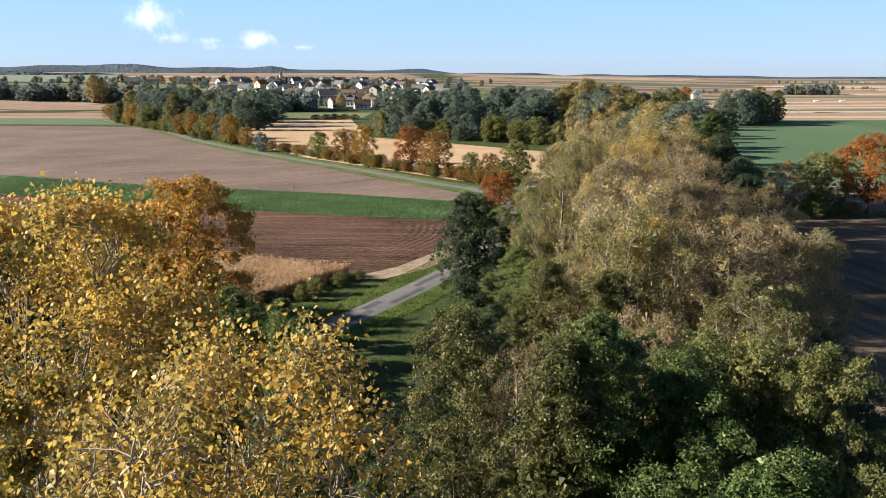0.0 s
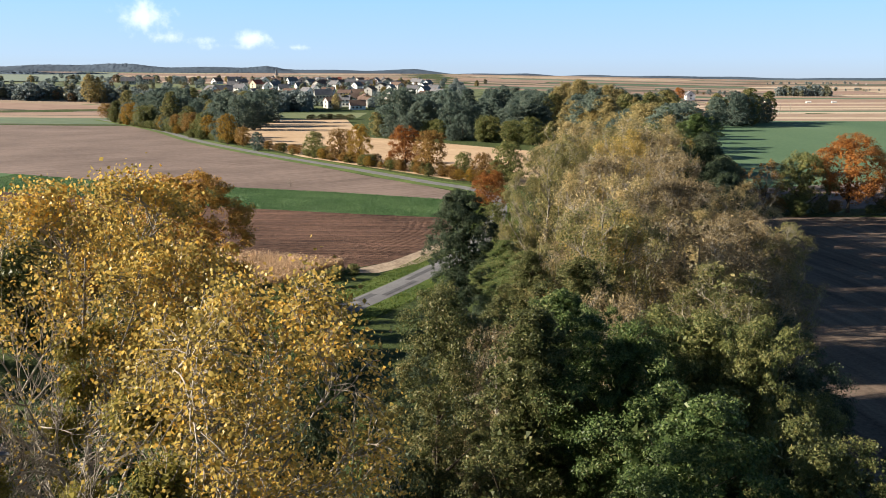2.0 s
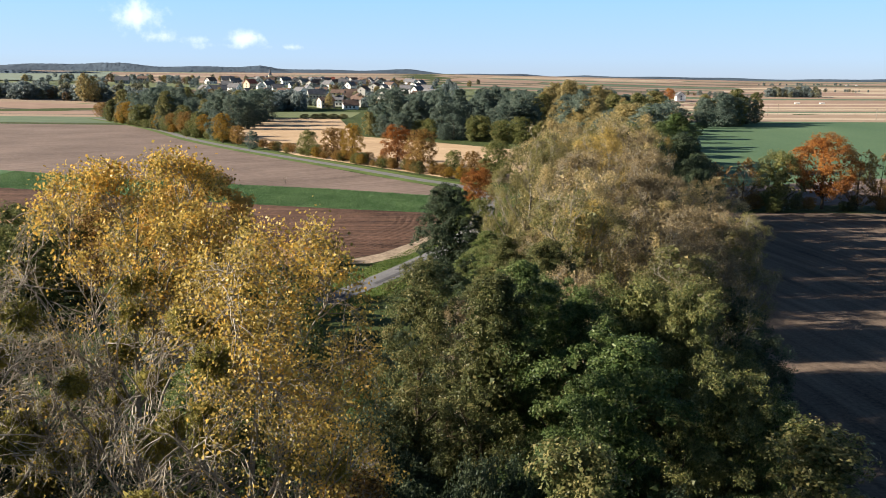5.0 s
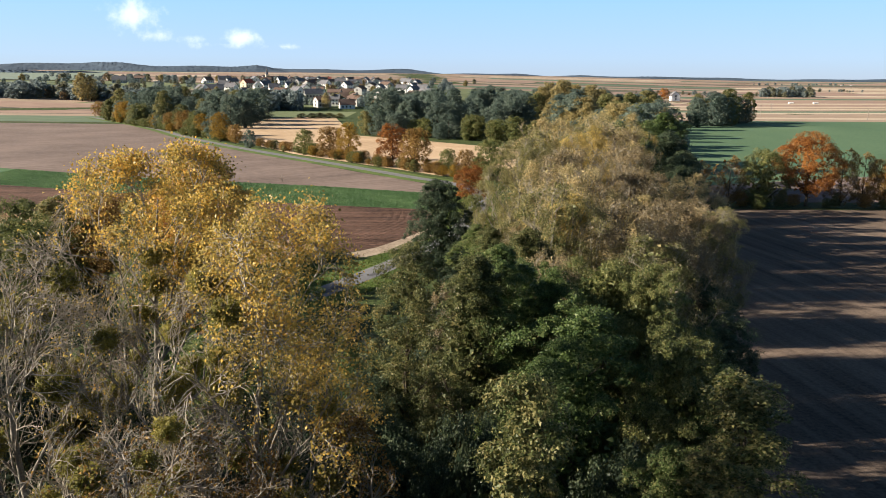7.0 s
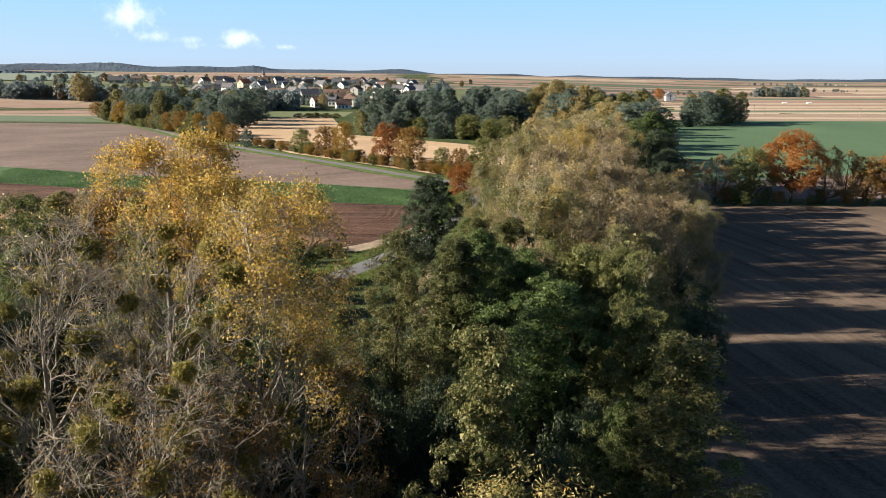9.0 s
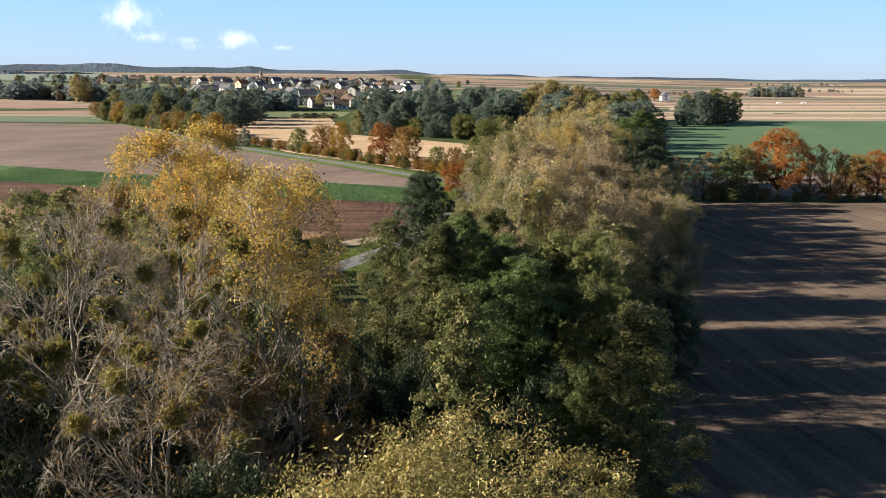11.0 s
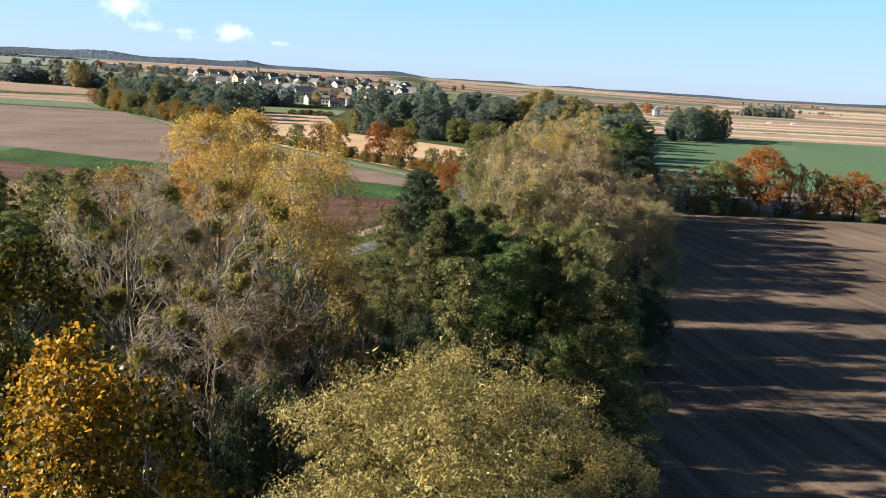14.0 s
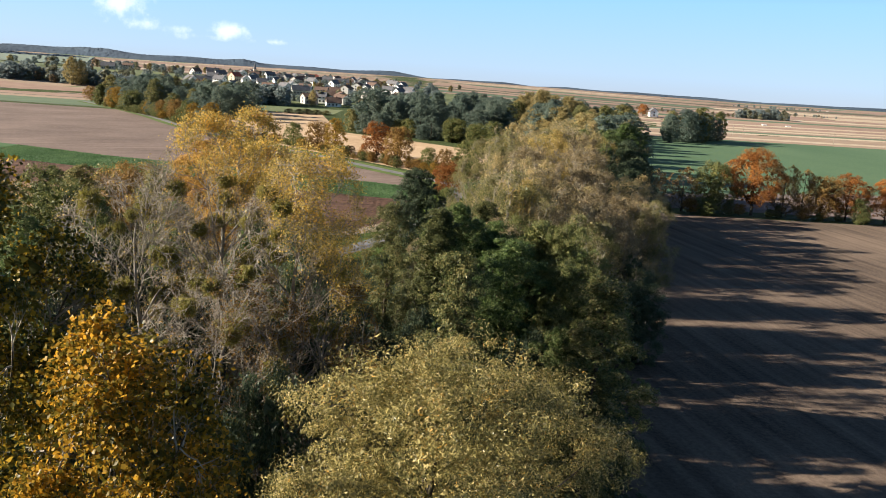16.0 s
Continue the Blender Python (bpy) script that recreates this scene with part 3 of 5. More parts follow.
def leafy(seed, h, r, base, shape, boughs, per, leaf, mat, bark=None, bough=0.30, tufts=11, limbs=12, droop=0.0, lumps=0.4, wide=0.6, inner=140, inner_size=1.1, lean=(0, 0), trunk=0.0, fluff=0.20, fold=False):
    """A dense tree: boughs heaped on a lumpy outline, each a heap of leaf tufts."""
    rng = np.random.default_rng(seed)
    path, kz = trunk_line(rng, h, h * 0.86, lean)
    r0 = trunk or h * 0.016
    rad = r0 * (1.25 * (1 - kz) ** 1.1 + 0.10)
    rad[0] *= 1.35
    ph = rng.uniform(0, 6.283, 5)

    def on_outline(n, lo, hi):
        t = (np.arange(n) + rng.random(n)) / n
        az = np.arange(n) * 2.39996 + rng.normal(0, 0.5, n)
        lob = 1 - lumps / 2 + lumps * (np.sin(2 * az + ph[0] + 5 * t) * 0.45 + np.sin(3 * az + ph[1] - 7 * t) * 0.35 + np.sin(5 * az + ph[2] + 9 * t) * 0.2)
        rr = r * SHAPES[shape](t) * lob * rng.uniform(lo, hi, n)
        cz = base + (h * 0.95 - base) * t
        return np.column_stack([np.interp(cz, path[:, 2], path[:, 0]) + rr * np.cos(az), np.interp(cz, path[:, 2], path[:, 1]) + rr * np.sin(az), cz]), rr

    c, rr = on_outline(boughs, 0.62, 0.92)
    br = r * bough * rng.uniform(0.65, 1.25, boughs)
    c[:, 2] = np.minimum(c[:, 2], h - br * 0.55)
    axis = np.column_stack([np.interp(c[:, 2], path[:, 2], path[:, 0]), np.interp(c[:, 2], path[:, 2], path[:, 1]), c[:, 2] - 0.5 * r])
    away = unit(c - axis)
    # tufts on the outer side of each bough, leaves round each tuft
    d = unit(rng.normal(size=(boughs, tufts, 3)) + away[:, None] * 0.9 + (0, 0, 0.35))
    tc = c[:, None] + d * (br[:, None, None] * rng.uniform(0.7, 1.08, (boughs, tufts, 1))) * (1, 1, 0.8)
    n = max(int(per / tufts), 1)
    off = unit(rng.normal(0, 1, (boughs, tufts, n, 3))) * rng.random((boughs, tufts, n, 1)) ** 0.45 * 1.55 * (fluff * br[:, None, None, None]) * (1, 1, 0.75) * rng.uniform(0.6, 1.4, (boughs, tufts, 1, 1))
    pts = (tc[:, :, None] + off).reshape(-1, 3)
    out = np.broadcast_to(d[:, :, None], off.shape).reshape(-1, 3) + unit(off.reshape(-1, 3)) * 0.5
    crown = leaves(rng, pts, leaf, out, droop, wide, fold)
    if inner:
        ic, _ = on_outline(inner, 0.05, 0.55)
        ic += rng.normal(0, 0.05 * r, ic.shape)
        big = leaves(rng, ic - (0, 0, 0.4 * inner_size), inner_size, None, 0.4, 0.9)
        crown = join([crown, big])
    lim = []
    for k in rng.choice(boughs, min(limbs, boughs), replace=False):
        z0 = min(max(base * 0.6, c[k, 2] - 0.8 * rr[k] - rng.uniform(0.02, 0.10) * h), path[-1, 2] * 0.97)
        a = np.array([np.interp(z0, path[:, 2], path[:, 0]), np.interp(z0, path[:, 2], path[:, 1]), z0])
        s = np.linspace(0, 1, 6)[:, None]
        mid = (a + c[k]) / 2 + (0, 0, 0.10 * rr[k]) + rng.normal(0, 0.05 * (rr[k] + 1), 3)
        p = a * (1 - s) ** 2 + 2 * mid * s * (1 - s) + c[k] * s * s
        lim.append((p, np.interp(z0, path[:, 2], rad) * 0.6 * (1 - s[:, 0] * 0.86)))
    return fitted(dict(trunk=tube(path, rad, 7), limbs=lim, twigs=[], crown=crown, mat=mat, bark=bark or M_BARK, tips=pts), h, r)


def branchy(seed, h, r, base, shape, n1, n2, n3, n4, per, leaf, mat, bark, keep=None, rise=0.75, thin=1.0, droop=0.15, wide=0.8, lean=(0, 0), trunk=0.0, tuft=0.16, inner=0, inner_size=1.0, fold=False, up=1.0, clump=False):
    """An open tree grown branch by branch; leaves sit on the last twigs where keep() leaves them."""
    rng = np.random.default_rng(seed)
    path, kz = trunk_line(rng, h, h * 0.90, lean)
    r0 = trunk or h * 0.013
    rad = r0 * (1.2 * (1 - kz) ** 1.0 + 0.10)
    rad[0] *= 1.3
    limbs, twigs, tips, load = [], [], [], []

    mid = base + 0.36 * (h - base)
    bulge = 3.0 if shape == "dome" else 2.1

    def reach_of(z):
        """How far the crown spreads at a height."""
        return r * max(1 - abs((z - mid) / ((h if z > mid else base * 0.4) - mid)) ** bulge, 0.0) ** (1 / bulge)

    def within(q):
        """Bend what would grow out of the crown's outline back along it."""
        off = q - np.column_stack([np.interp(q[:, 2], path[:, 2], path[:, 0]), np.interp(q[:, 2], path[:, 2], path[:, 1]), np.full(len(q), mid)])
        up_ = np.maximum(off[:, 2], 0) / (h - mid)
        f = ((np.hypot(off[:, 0], off[:, 1]) / r) ** bulge + up_ ** bulge) ** (1 / bulge) + 1e-6
        k = np.where(f > 0.92, (0.92 + 0.14 * np.tanh((f - 0.92) / 0.25)) / f, 1.0)
        return q + off * (k - 1)[:, None] * np.column_stack([np.ones(len(q)), np.ones(len(q)), off[:, 2] > 0])

    def grow(p, d, length, r_, steps, bend):
        pts = [np.array(p)]
        for _ in range(steps):
            d = unit(d + rng.normal(0, bend, 3) + (0, 0, 0.10 * up))
            pts.append(pts[-1] + d * length / steps)
        return within(np.array(pts)), r_ * np.linspace(1, 0.3, steps + 1), d

    def fork(pts, rad_, s, angle):
        i = min(int(s * (len(pts) - 1)), len(pts) - 2)
        p = pts[i] + (pts[i + 1] - pts[i]) * (s * (len(pts) - 1) - i)
        d = unit(pts[i + 1] - pts[i])
        side = unit(np.cross(d, rng.normal(size=3)))
        return p, unit(d * math.cos(angle) + side * math.sin(angle)), np.interp(s, np.linspace(0, 1, len(pts)), rad_)

    for k in range(n1):
        t = (k + rng.random()) / n1
        ze = base + (0.97 * h - base) * t
        az = k * 2.39996 + rng.normal(0, 0.35)
        reach = max(reach_of(ze) * rng.uniform(0.72, 0.98), 0.14 * r)
        z0 = np.clip(ze - rise * reach * rng.uniform(0.7, 1.3) - 0.06 * h, base * 0.5, 0.84 * h)
        p = np.array([np.interp(z0, path[:, 2], path[:, 0]), np.interp(z0, path[:, 2], path[:, 1]), z0])
        e = np.array([p[0] + reach * math.cos(az), p[1] + reach * math.sin(az), ze])
        s = np.linspace(0, 1, 8)[:, None]
        bow = (p + e) / 2 + (0, 0, (0.10 - 0.22 * up) * reach) + rng.normal(0, 0.08 * reach, 3)
        l1 = p * (1 - s) ** 2 + 2 * bow * s * (1 - s) + e * s * s + rng.normal(0, 0.022 * reach, (8, 3)) * np.sin(np.pi * s)
        q1 = np.interp(z0, path[:, 2], rad) * 0.5 * np.linspace(1, 0.3, 8)
        reach = max(reach, 0.45 * r)
        limbs.append((l1, q1))
        for _ in range(n2):
            s = rng.uniform(0.22, 1.0)
            p2, d2, q = fork(l1, q1, s, rng.uniform(0.45, 0.95))
            l2, q2, _ = grow(p2, d2, reach * rng.uniform(0.28, 0.5) + 0.4, max(q * 0.6, 0.022 * thin), 5, 0.2)
            twigs.append(tube(l2, q2, 4))
            w = rng.choice([0.15, 0.6, 1.7]) if clump else 1.0
            for _ in range(n3):
                p3, d3, q = fork(l2, q2, rng.uniform(0.2, 1.0), rng.uniform(0.4, 0.9))
                l3, q3, _ = grow(p3, unit(d3 + (0, 0, 0.25 * up)), rng.uniform(0.10, 0.22) * r + 0.3, max(q * 0.6, 0.014 * thin), 3, 0.22)
                twigs.append(tube(l3, q3, 3))
                tips.append(l3[-1])
                load.append(w)
                for _ in range(n4):
                    p4, d4, q = fork(l3, q3, rng.uniform(0.3, 1.0), rng.uniform(0.4, 0.9))
                    l4, q4, _ = grow(p4, unit(d4 + (0, 0, 0.3 * up)), rng.uniform(0.06, 0.12) * r + 0.15, 0.009 * thin, 2, 0.2)
                    twigs.append(tube(l4, q4, 3))
                    tips.append((l4[1] + l4[2]) / 2)
                    load.append(w)
    tips = np.array(tips)
    amount = np.full(len(tips), float(per)) * rng.uniform(0.3, 1.7, len(tips)) * np.array(load)
    if keep is not None:
        amount *= keep(tips, rng)
    idx = np.repeat(np.arange(len(tips)), rng.poisson(amount))
    pts = tips[idx] + rng.normal(0, tuft, (len(idx), 3)) * (1, 1, 0.8)
    crown = leaves(rng, pts, leaf, None, droop, wide, fold)
    if inner:
        sel = tips[rng.integers(0, len(tips), inner)]
        ctr = np.column_stack([np.interp(sel[:, 2], path[:, 2], path[:, 0]), np.interp(sel[:, 2], path[:, 2], path[:, 1]), sel[:, 2]])
        crown = join([crown, leaves(rng, ctr + (sel - ctr) * rng.uniform(0.1, 0.65, (inner, 1)), inner_size, None, 0.3, 0.9)])
    return fitted(dict(trunk=tube(path, rad, 7), limbs=limbs, twigs=twigs, crown=crown, mat=mat, bark=bark, tips=tips), h, r, 97.0, 99.0)


def plant(name, x, y, data, label, rz=0.0, scale=1.0, split=False, group="", twig_mat=None):
    ob = thing(name, x, y, float(height(x, y)), label, "shrub" if "shrub" in name else "tree", group, rz, scale)
    if split:
        child("trunk", mesh_of("trunk", *data["trunk"], data["bark"], True), ob)
        for p, q in data["limbs"]:
            child("limb", mesh_of("limb", *tube(p, q, 5), data["bark"], True), ob)
    else:
        child("trunk", mesh_of("trunk", *join([data["trunk"]] + [tube(p, q, 4) for p, q in data["limbs"]]), data["bark"], True), ob)
    if data["twigs"]:
        child("fine_branching", mesh_of("fine_branching", *join(data["twigs"]), twig_mat or M_TWIG), ob, "fine bare grey branching", "stuff")
    child("crown", mesh_of("crown", *data["crown"], data["mat"]), ob)
    return ob


def again(ob, x, y, rz, scale, label="", group=""):
    o = copy_thing(ob, pose(x, y, 0))
    sx, sz = scale if isinstance(scale, tuple) else (scale, scale)
    o.matrix_basis = pose(x, y, float(height(x, y)), 0, 0, rz) @ Matrix.Diagonal((sx, sx, sz, 1))
    return tagged(o, label, group=group)


# the tall poplars hung with mistletoe
def keep_top(c, rng):
    top = np.percentile(c[:, 2], 99)
    return np.clip((c[:, 2] - (0.85 - 0.028 * np.clip(c[:, 0], -3, 4)) * top) / (0.10 * top), 0.03, 1)


def keep_few(c, rng):
    return np.where(rng.random(len(c)) < 0.16, 0.8, 0.03) * np.clip((c[:, 2] - 5) / 8, 0.2, 1)


def keep_east(c, rng):
    """Leaves hold at the top and down the east side; the west side stands bare."""
    top = np.percentile(c[:, 2], 99)
    edge = 0.84 - 0.058 * np.clip(c[:, 0] + 0.5, -2.0, 5)
    far = np.percentile(np.hypot(c[:, 0], c[:, 1]), 97)
    shell = np.hypot(np.hypot(c[:, 0], c[:, 1]) / far, np.maximum(c[:, 2] - 0.5 * top, 0) / (0.5 * top))
    return np.clip((c[:, 2] / top - edge) / 0.07, 0.03, 1) * np.clip((shell - 0.62) / 0.2, 0.1, 1)


def keep_sides(c, rng):
    return np.where((c[:, 0] > 0.5) & (rng.random(len(c)) < 0.6), 0.9, 0.12)


P1 = branchy(11, 27.9, 5.0, 8, "dome", 36, 9, 6, 3, 17, 0.11, M_YELLOW, M_BARK_PALE, keep_top, 0.9, 1.3, trunk=0.30, tuft=0.26, wide=0.85, fold=True)
P2 = branchy(12, 24.9, 6.6, 5, "round", 38, 9, 6, 3, 5, 0.11, M_YELLOW, M_BARK_PALE, keep_few, 0.8, 1.3, trunk=0.27, up=0.5)
P3 = branchy(18, 26.2, 4.9, 5, "round", 38, 9, 6, 3, 11, 0.105, M_YELLOW, M_BARK_PALE, keep_east, 0.8, 1.3, trunk=0.26, tuft=0.24, wide=0.8, fold=True, up=0.6)
P4 = branchy(19, 20.8, 5.6, 4, "round", 32, 8, 6, 3, 5, 0.11, M_RUST, M_BARK_PALE, keep_sides, 0.7, 1.3, trunk=0.22, up=0.4)
plant("poplar_tree", -10.7, 19.0, P1, "tall poplar, golden at the top, with bare pale limbs", split=True)
plant("poplar_tree", -13.8, 13.4, P2, "half-bare grey poplar full of mistletoe", split=True)
plant("poplar_tree", -4.9, 12.3, P3, "golden poplar with thinning leaves and pale twigs", split=True)
plant("poplar_tree", -7.6, 7.0, P4, "nearly bare poplar with a few rust leaves", split=True)
plant("poplar_sapling_tree", -2.6, 12.0, branchy(16, 18.6, 4.2, 4, "dome", 14, 8, 5, 3, 9, 0.12, M_RUST, M_BARK_PALE, None, 0.9, 2.0, fold=True), "small rust-leaved poplar with bare grey twigs", split=True)
plant("willow_tree", 2.6, -5.4, leafy(13, 20.9, 10.5, 4, "round", 170, 1500, 0.13, M_WILLOW, None, 0.18, 15, 16, 0.6, 0.6, 0.36, 3200, 0.22), "round willow with dense yellow-green leaves", split=True)
plant("maple_tree", -9.6, -14.6, branchy(14, 28.0, 4.4, 6, "round", 20, 8, 6, 3, 19, 0.13, M_YELLOWGREEN, M_BARK, None, 0.7, 1.4, 0.3, 0.95, tuft=0.22, inner=900, inner_size=0.35, fold=True), "tall maple turning from green to yellow", split=True)
plant("maple_tree", -3.1, -19.6, branchy(15, 25.0, 3.2, 8, "round", 16, 7, 5, 3, 22, 0.11, M_MAPLE, M_BARK, None, 0.7, 1.2, 0.3, 0.95, tuft=0.2, inner=400, inner_size=0.3, fold=True), "slender maple with glowing orange-yellow leaves", split=True)


# mistletoe balls in the poplars
def mistletoe(seed):
    rng = np.random.default_rng(seed)
    stems, tips = [], []
    for _ in range(26):
        d = unit(rng.normal(size=3))
        m = d * 0.45 + rng.normal(0, 0.08, 3)
        for _ in range(3):
            e = unit(m + rng.normal(0, 0.22, 3)) * rng.uniform(0.75, 1.05)
            stems.append(tube(np.array([d * 0.02, m, e]), np.array([0.03, 0.02, 0.01]), 3))
            tips.append(e)
    tips = np.array(tips)
    pts = np.repeat(tips, 30, 0) * rng.uniform(0.55, 1.0, (len(tips) * 30, 1)) + rng.normal(0, 0.11, (len(tips) * 30, 3))
    core = rng.normal(0, 0.30, (120, 3))
    return join(stems), join([leaves(rng, pts, 0.16, unit(pts), 0.2, 0.5), leaves(rng, core, 0.38, None, 0.2, 0.8)])


BALLS = [mistletoe(s) for s in (1, 2)]
BALL_MESH = [(mesh_of("stem", *st, M_TWIG), mesh_of("foliage", *lv, M_MISTLE)) for st, lv in BALLS]
rng = np.random.default_rng(8)
for px, py, data, n, lo in ((-10.7, 19.0, P1, 30, 14), (-13.8, 13.4, P2, 46, 9), (-4.9, 12.3, P3, 36, 9), (-7.6, 7.0, P4, 24, 8)):
    cand = data["tips"][(data["tips"][:, 2] > lo) & (data["tips"][:, 2] < 24.6) & (data["tips"][:, 1] < 2.5)]
    for q in cand[rng.choice(len(cand), n, replace=False)]:
        k = rng.uniform(0.42, 0.74)
        ob = thing("mistletoe_clump", px + q[0] * 0.88, py + q[1] * 0.88, q[2] - 0.1, "round olive-green mistletoe clump in the poplar", "mistletoe", "mistletoe in the poplars", rng.uniform(0, 360), k)
        st, lv = BALL_MESH[rng.integers(0, 2)]
        child("stem", st, ob)
        child("foliage", lv, ob)

# belt of alders and fading willows
ALDER = [plant("alder_tree", x, y, leafy(20 + i, h, r, 2.0, s, 105, 1000, 0.115, m, None, 0.20, 11, 12, 0.1, 0.75, 0.70, 3600, 0.28, fluff=0.25), lb, group="tree belt")
         for i, (x, y, h, r, s, m, lb) in enumerate([(7.4, 37.0, 20.5, 4.6, "tall", M_ALDER, "dark green alder in the tree belt"), (10.0, 23.4, 19.8, 5.1, "round", M_ALDER, "broad green alder in the tree belt"),
                                                  (4.4, 34.0, 20.5, 4.6, "tall", M_OLIVE_DARKENED, "olive-brown alder in the tree belt"), (13.5, 36.6, 19.6, 5.2, "dome", M_GREEN, "fresh green alder at the field edge")])]
SLIM = plant("alder_tree", 5.1, 8.8, leafy(27, 21.9, 2.7, 3.0, "tall", 90, 650, 0.12, M_SLIM, None, 0.27, 10, 12, 0.1, 0.6, 0.75, 900, 0.26, fluff=0.27), "slim olive-green alder standing before the belt", group="tree belt")
again(SLIM, 14.5, 14.3, 130, (1.45, 0.88))
plant("alder_tree", 0.6, 42, leafy(28, 19.6, 3.3, 1.5, "round", 80, 700, 0.125, M_OLIVE_DARKENED, None, 0.30, 11, 10, 0.1, 0.35, 0.75, 1800, 0.25, fluff=0.27), "olive-brown rounded alder beside the belt", group="tree belt")
again(ALDER[0], -21.5, 28, 77, (0.9, 1.02))
again(ALDER[2], -17.5, 24, 277, (0.7, 0.95))
for k, x, y, rz, s in ((0, -11.5, 60, 40, (0.75, 0.74)), (1, -17, 67, 190, (0.8, 0.72)), (0, -24, 62, 300, (0.9, 0.75))):
    again(ALDER[k], x, y, rz, s)
for k, x, y, rz, s in ((1, 14.0, 40, 140, (0.85, 0.88)), (2, 15.2, 41.2, 30, (0.75, 0.88)), (1, 8.6, 40.8, 270, (0.72, 0.94)), (2, 10.5, 53, 120, (1.0, 0.9)),
                       (0, -7.4, 47, 20, (0.66, 0.87)), (2, 7.5, 66, 60, (0.9, 0.8)), (1, 9.5, 84, 20, (0.8, 0.64)), (0, 9, 102, 70, (0.9, 0.52)),
                       # tall alders round (-28, 8) stand out of view, added to shade the poplars
                       (0, -17.5, 1, 160, (0.85, 1.08)), (0, -26, 27, 30, (1.3, 0.84)), (1, -33, 40, 80, (1.0, 0.88)), (0, -22, 44, 180, (1.1, 0.6)), (1, -42, 24, 120, (1.0, 0.85)), (0, -24, 8, 250, (1.2, 1.06)), (1, -30, 10, 40, (1.2, 1.22)), (0, -27, -2, 130, (1.3, 1.12)), (1, -31, 2, 70, (1.1, 1.15)), (0, -12, 35, 111, (1.1, 0.74)), (1, -18, 40, 222, (0.9, 0.74)), (0, -14, 50, 12, (1.0, 0.58)), (0, -31, 20, 300, (1.2, 1.16)), (1, 18, 56, 10, (0.8, 0.68)), (3, 19.5, 40.5, 200, (0.7, 0.70)), (3, 16.2, 34, 150, (0.75, 1.0)), (1, 17.0, 22.6, 33, (0.72, 0.86)), (3, 20.5, 36.8, 250, (0.6, 0.75)), (0, 12.5, 17.5, 140, (0.75, 0.75)), (0, -2.5, 29.5, 60, (0.45, 0.82)), (1, 10.2, 34.0, 80, (0.9, 0.98)), (3, 15.0, 24.0, 310, (0.85, 0.94)), (1, 21, 53, 250, (0.7, 0.72)), (1, 52, 178, 20, (1.1, 1.08)), (0, 58, 188, 90, (1.5, 1.12)), (1, 48, 188, 170, (1.0, 1.05)), (1, 64, 204, 250, (1.15, 1.1)), (0, 57, 205, 10, (1.5, 1.15)), (1, 70, 222, 80, (1.1, 1.05)), (1, -52, 76, 20, (1.0, 0.7)), (0, -61, 92, 70, (1.3, 0.62)), (1, -45, 60, 140, (0.9, 0.66)), (0, -60, 64, 260, (1.4, 0.7)), (1, -74, 82, 330, (1.1, 0.65))):
    again(ALDER[k], x, y, rz, s)
UNDER = plant("hazel_tree", -9, 24, leafy(50, 11, 5.0, 0.3, "round", 36, 1000, 0.15, M_ALDER_DARK, None, 0.32, 11, 8, 0.1, 0.5, 0.75, 500, 0.55, fluff=0.24), "dark green undergrowth tree below the poplars", group="undergrowth")
